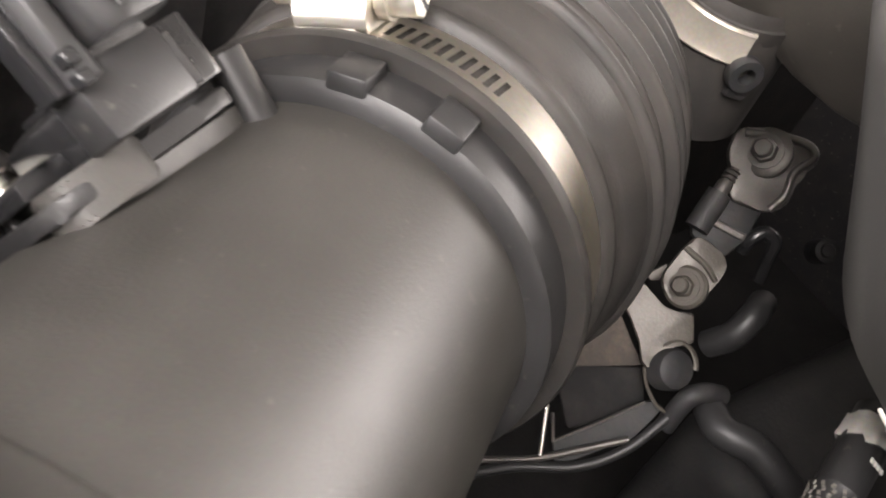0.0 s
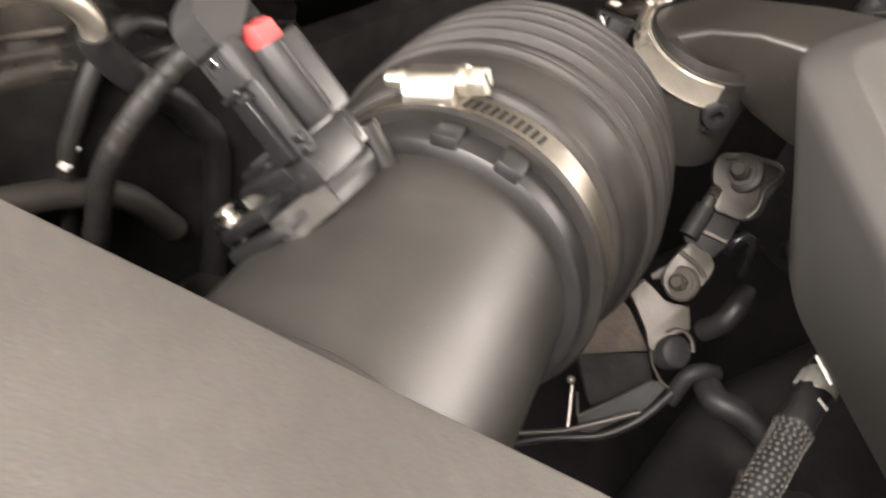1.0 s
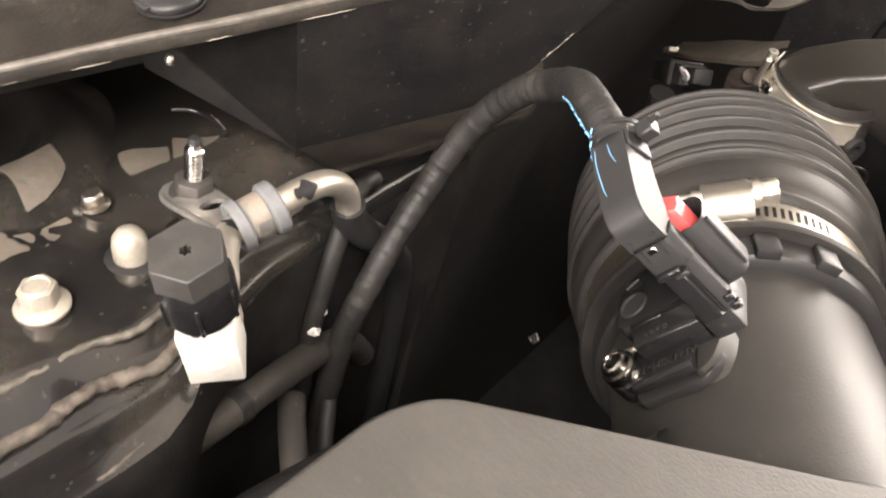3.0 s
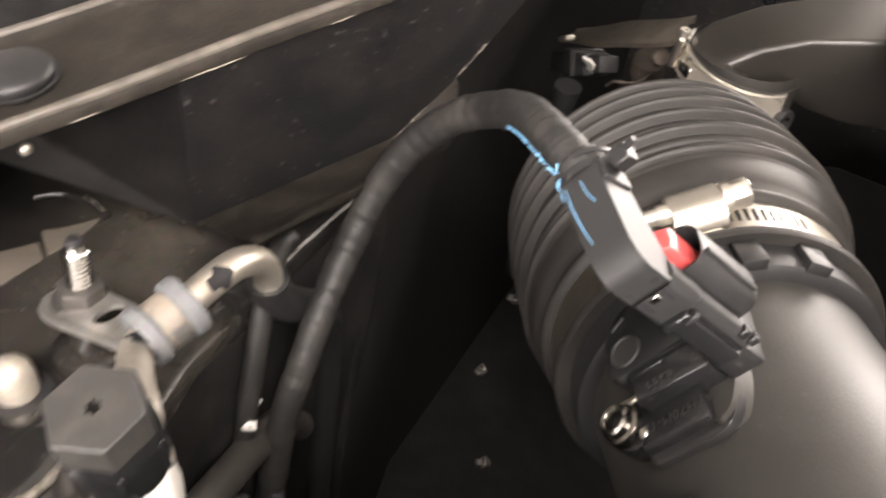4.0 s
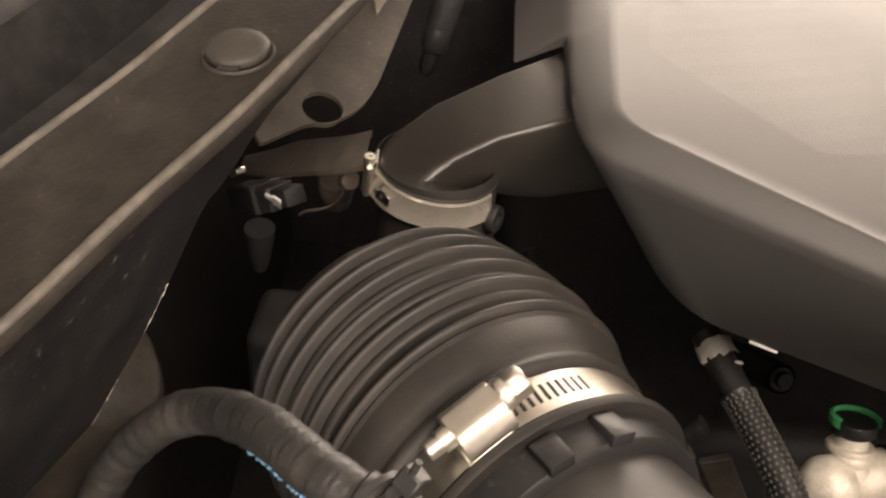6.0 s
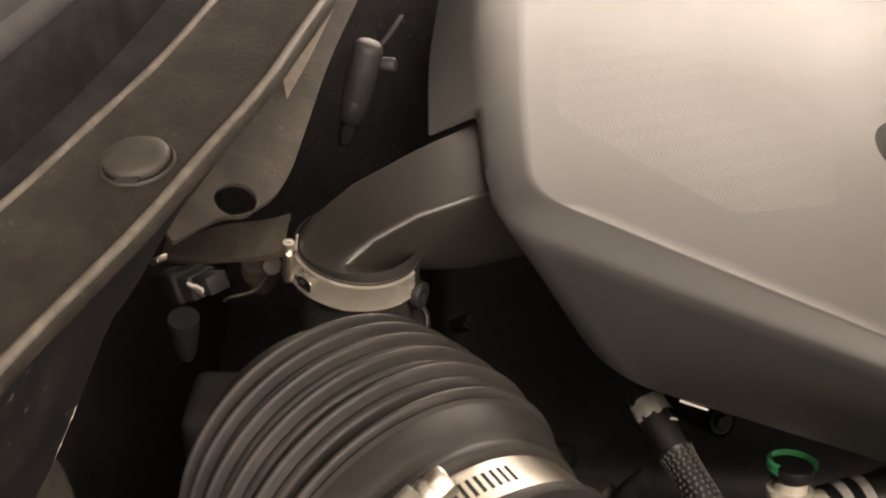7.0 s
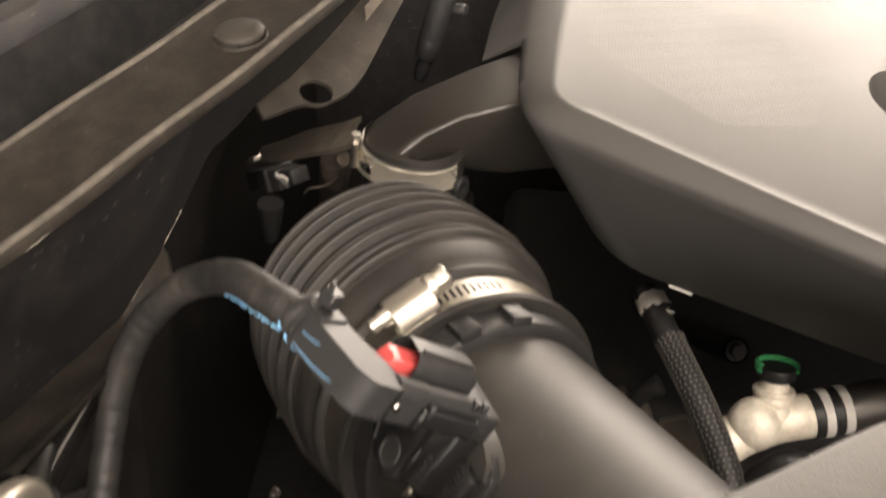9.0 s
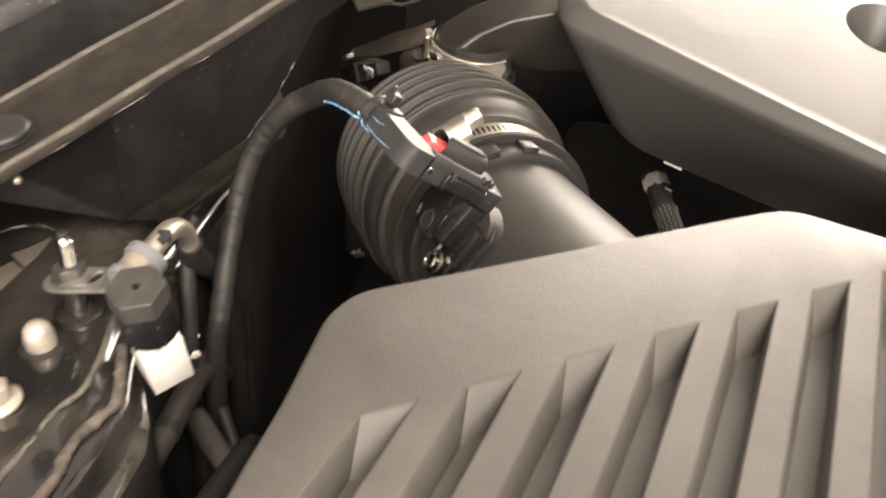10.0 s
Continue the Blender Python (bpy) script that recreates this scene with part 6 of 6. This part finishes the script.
for pts, r, mat_ in ((((-0.1101, 0.03, -0.026), (-0.0949, 0.014, -0.024), (-0.0815, -0.0068, -0.024), (-0.0652, -0.0195, -0.024), (-0.0461, -0.0271, -0.026)), 0.0021, BLACK), (((-0.1055, 0.0345, -0.027), (-0.0955, 0.0195, -0.026), (-0.0867, 0.0074, -0.025), (-0.0616, -0.0185, -0.025)), 0.0014, BRACKET), (((-0.034, -0.0395, -0.03), (-0.039, -0.0465, -0.022), (-0.0383, -0.0599, -0.02), (-0.0434, -0.0758, -0.023), (-0.048, -0.092, -0.04)), 0.0068, BLACK), (((-0.0129, -0.0242, -0.022), (-0.0053, -0.0286, -0.013), (0.0054, -0.031, -0.012), (0.0119, -0.0337, -0.022)), 0.0055, BLACK), (((-0.05, -0.0285, -0.03), (-0.036, -0.029, -0.024), (-0.03, -0.034, -0.025), (-0.0275, -0.0415, -0.03)), 0.0042, DARK)):
    part("pipe", moved(sweep(spline(pts, 7), r, 16), GEAR), mat_, gear, "black coolant pipe")
part("stay", moved(prism(rounded([(-0.0787, 0.0065), (-0.0445, -0.0175), (-0.0432, -0.0245), (-0.0597, -0.0206), (-0.0877, -0.0003)], 0.0015, 3), -0.031, -0.0285, 0.0004, 1), GEAR), DARK, gear, "oily stay plate")
part("stay_edge", moved(sweep([(-0.0785, 0.006, -0.0282), (-0.062, -0.006, -0.0282), (-0.0455, -0.0168, -0.0282)], 0.0006, 8), GEAR), BRACKET, gear, "lighter edge of the stay plate")
part("black_box", moved(relief([(-0.0522, 0.0214), (-0.0343, -0.0103), (-0.048, -0.0192), (-0.0731, 0.0024)], -0.05, -0.036, 0.003), GEAR), NEAR_BLACK, gear, "matt black housing")
part("lever", moved(joined(lathe([(0.0, 0.0021), (0.0012, 0.0018), (0.002, 0.0008), (0.002, -0.0006), (0.0012, -0.0016)], 16), sweep([(-0.002, -0.0018, 0.0), (-0.0206, -0.0099, -0.0005)], 0.0009, 10)), GEAR @ Matrix.Translation((-0.0644, 0.0182, -0.02))), STEEL, gear, "bright metal lever end")
part("link_rod", moved(sweep([(-0.0685, 0.0125, -0.024), (-0.0785, 0.0062, -0.025)], 0.0007, 8), GEAR), BRACKET, gear, "thin metal rod")
part("small_stud", moved(lathe([(0.0, 0.004), (0.0024, 0.004), (0.0028, 0.003), (0.0045, 0.0028), (0.0048, 0.0), (0.0048, -0.01)], 18), GEAR @ Matrix.Translation((0.0385, -0.039, -0.006))), DARK, gear, "small dull metal stud")

# guessed clutter for the dark bay; its clips stand for faint bright specks
loom = thing("guessed_wires", "guessed thin black wires filling the dark bay", "cable", pose(-0.17, 0.05, 0.7))
LQ = Vector((-0.17, 0.05, 0.7))
for pts, r in ((((-0.2, 0.02, 0.79), (-0.185, 0.01, 0.77), (-0.165, 0.03, 0.74), (-0.15, 0.08, 0.71)), 0.003), (((-0.165, -0.12, 0.83), (-0.17, -0.06, 0.82), (-0.175, -0.01, 0.8), (-0.185, 0.02, 0.77)), 0.005)):
    part("wire", sweep(spline([Vector(p) - LQ for p in pts], 8), r, 12), DARK, loom)
for place, turn_, size in (((-0.182, 0.17, 0.78), 20, 0.004), ((-0.178, 0.135, 0.765), 70, 0.003), ((-0.16, 0.115, 0.735), 45, 0.0035), ((-0.17, 0.06, 0.69), 10, 0.004)):
    part("clip", moved(joined(box(-size, size, -0.0016, 0.0016, -0.001, 0.001, 0.0005, 1), box(-size * 0.3, size * 0.3, -0.0022, 0.0022, -0.0016, 0.003, 0.0005, 1)), Matrix.Translation(Vector(place) - LQ) @ pose(0, 0, 0, 20, 15, turn_)), BRACKET, loom, "small metal piece standing for a faint bright speck")

can = thing("small_canister", "small dark metal canister deep beside the engine cover", "canister", pose(-0.146, 0.357, 0.886, 0, 13, 0))
part("drum", lathe([(0.0, 0.048), (0.0052, 0.0478), (0.0068, 0.0465), (0.0074, 0.044), (0.0074, 0.019), (0.0066, 0.018)], 28), DARK, can)
part("collar", lathe([(0.0066, 0.0195), (0.0071, 0.0185), (0.0069, 0.008), (0.0058, 0.006), (0.0, 0.006)], 28), BLACK, can, "dull black rubber collar")
part("tip", lathe([(0.0044, 0.0075), (0.0046, 0.002), (0.004, -0.006), (0.0028, -0.0085), (0.0, -0.009)], 20), SENSOR, can, "glossy black nozzle")
part("knob", moved(lathe([(0.0, 0.0036), (0.0026, 0.0034), (0.0036, 0.002), (0.0036, -0.003), (0.002, -0.0036), (0.002, -0.008)], 20), pose(0.0115, -0.002, 0.04, 20, 70, 0)), DARK, can, "small round side knob")
part("stalk", sweep(spline([(0.005, 0.004, 0.045), (0.0095, 0.012, 0.052), (0.013, 0.024, 0.056)], 5), 0.0013, 10), DARK, can, "thin dark stalk")

# ---- the bay round it all ----
structure("bay_floor", box(-0.75, 1.0, -0.6, 0.75, 0.3, 0.5), FLOOR, "added bay floor blackened to imitate deep shade", "floor")
structure("wing_inner", prism([(-0.222, 0.1), (-0.268, 0.25), (-0.3, 0.72), (-0.31, 0.72), (-0.28, 0.25), (-0.235, 0.1)], 0.5, 0.85), NEAR_BLACK, "black inner wing wall of the engine bay", "wing panel")
structure("bulkhead", box(-0.7, 0.98, 0.72, 0.76, 0.5, 0.98), WALL_PAINT, "black painted bulkhead behind the engine", "bulkhead")
structure("wing_far", box(0.98, 1.03, -0.58, 0.76, 0.5, 0.95), WALL_PAINT, "black painted far wing of the engine bay", "wing panel")
# unseen panel, its height set to keep low door light out of the bay
structure("front_panel", box(-0.7, 0.98, -0.62, -0.58, 0.5, 0.93), WALL_PAINT, "unseen black front panel raised to block low light", "panel")

# ---- unseen garage shell, added to block and bounce light round assumed openings ----
structure("ground", box(-40, 40, -40, 40, -0.05, 0.0), CONCRETE, "grey concrete ground", "ground")


def pierced(name, x0, x1, y0, y1, z0, z1, build, label, category):
    """The pieces of a slab round its openings."""
    for k, q in enumerate(build(x0, x1, y0, y1, z0, z1)):
        structure("%s_%d" % (name, k + 1), box(*q), PLASTER, label, category)


pierced("added_wall_north", *ASSUMED_WINDOW[:2], 3.4, 3.6, *ASSUMED_WINDOW[2:], lambda a, b, c, d, e, f: ((-3.0, 3.0, c, d, 0.0, e), (-3.0, 3.0, c, d, f, 2.6), (-3.0, a, c, d, e, f), (b, 3.0, c, d, e, f)), "plain plaster garage wall", "wall")
pierced("ceiling", *ASSUMED_ROOF_LIGHT, 2.6, 2.75, lambda a, b, c, d, e, f: ((-3.1, 3.1, -2.8, c, e, f), (-3.1, 3.1, d, 3.6, e, f), (-3.1, a, c, d, e, f), (b, 3.1, c, d, e, f)), "plain plaster garage ceiling", "ceiling")
pierced("added_wall_south", *ASSUMED_DOORWAY[:2], -2.8, -2.6, *ASSUMED_DOORWAY[2:], lambda a, b, c, d, e, f: ((-3.0, a, c, d, 0.0, 2.6), (b, 3.0, c, d, 0.0, 2.6), (a, b, c, d, f, 2.6)), "plain plaster garage wall beside the open door", "wall")
structure("added_wall_west", box(-3.1, -3.0, -2.8, 3.6, 0.0, 2.6), PLASTER, "plain plaster garage wall", "wall")
structure("added_wall_east", box(3.0, 3.1, -2.8, 3.6, 0.0, 2.6), PLASTER, "plain plaster garage wall", "wall")
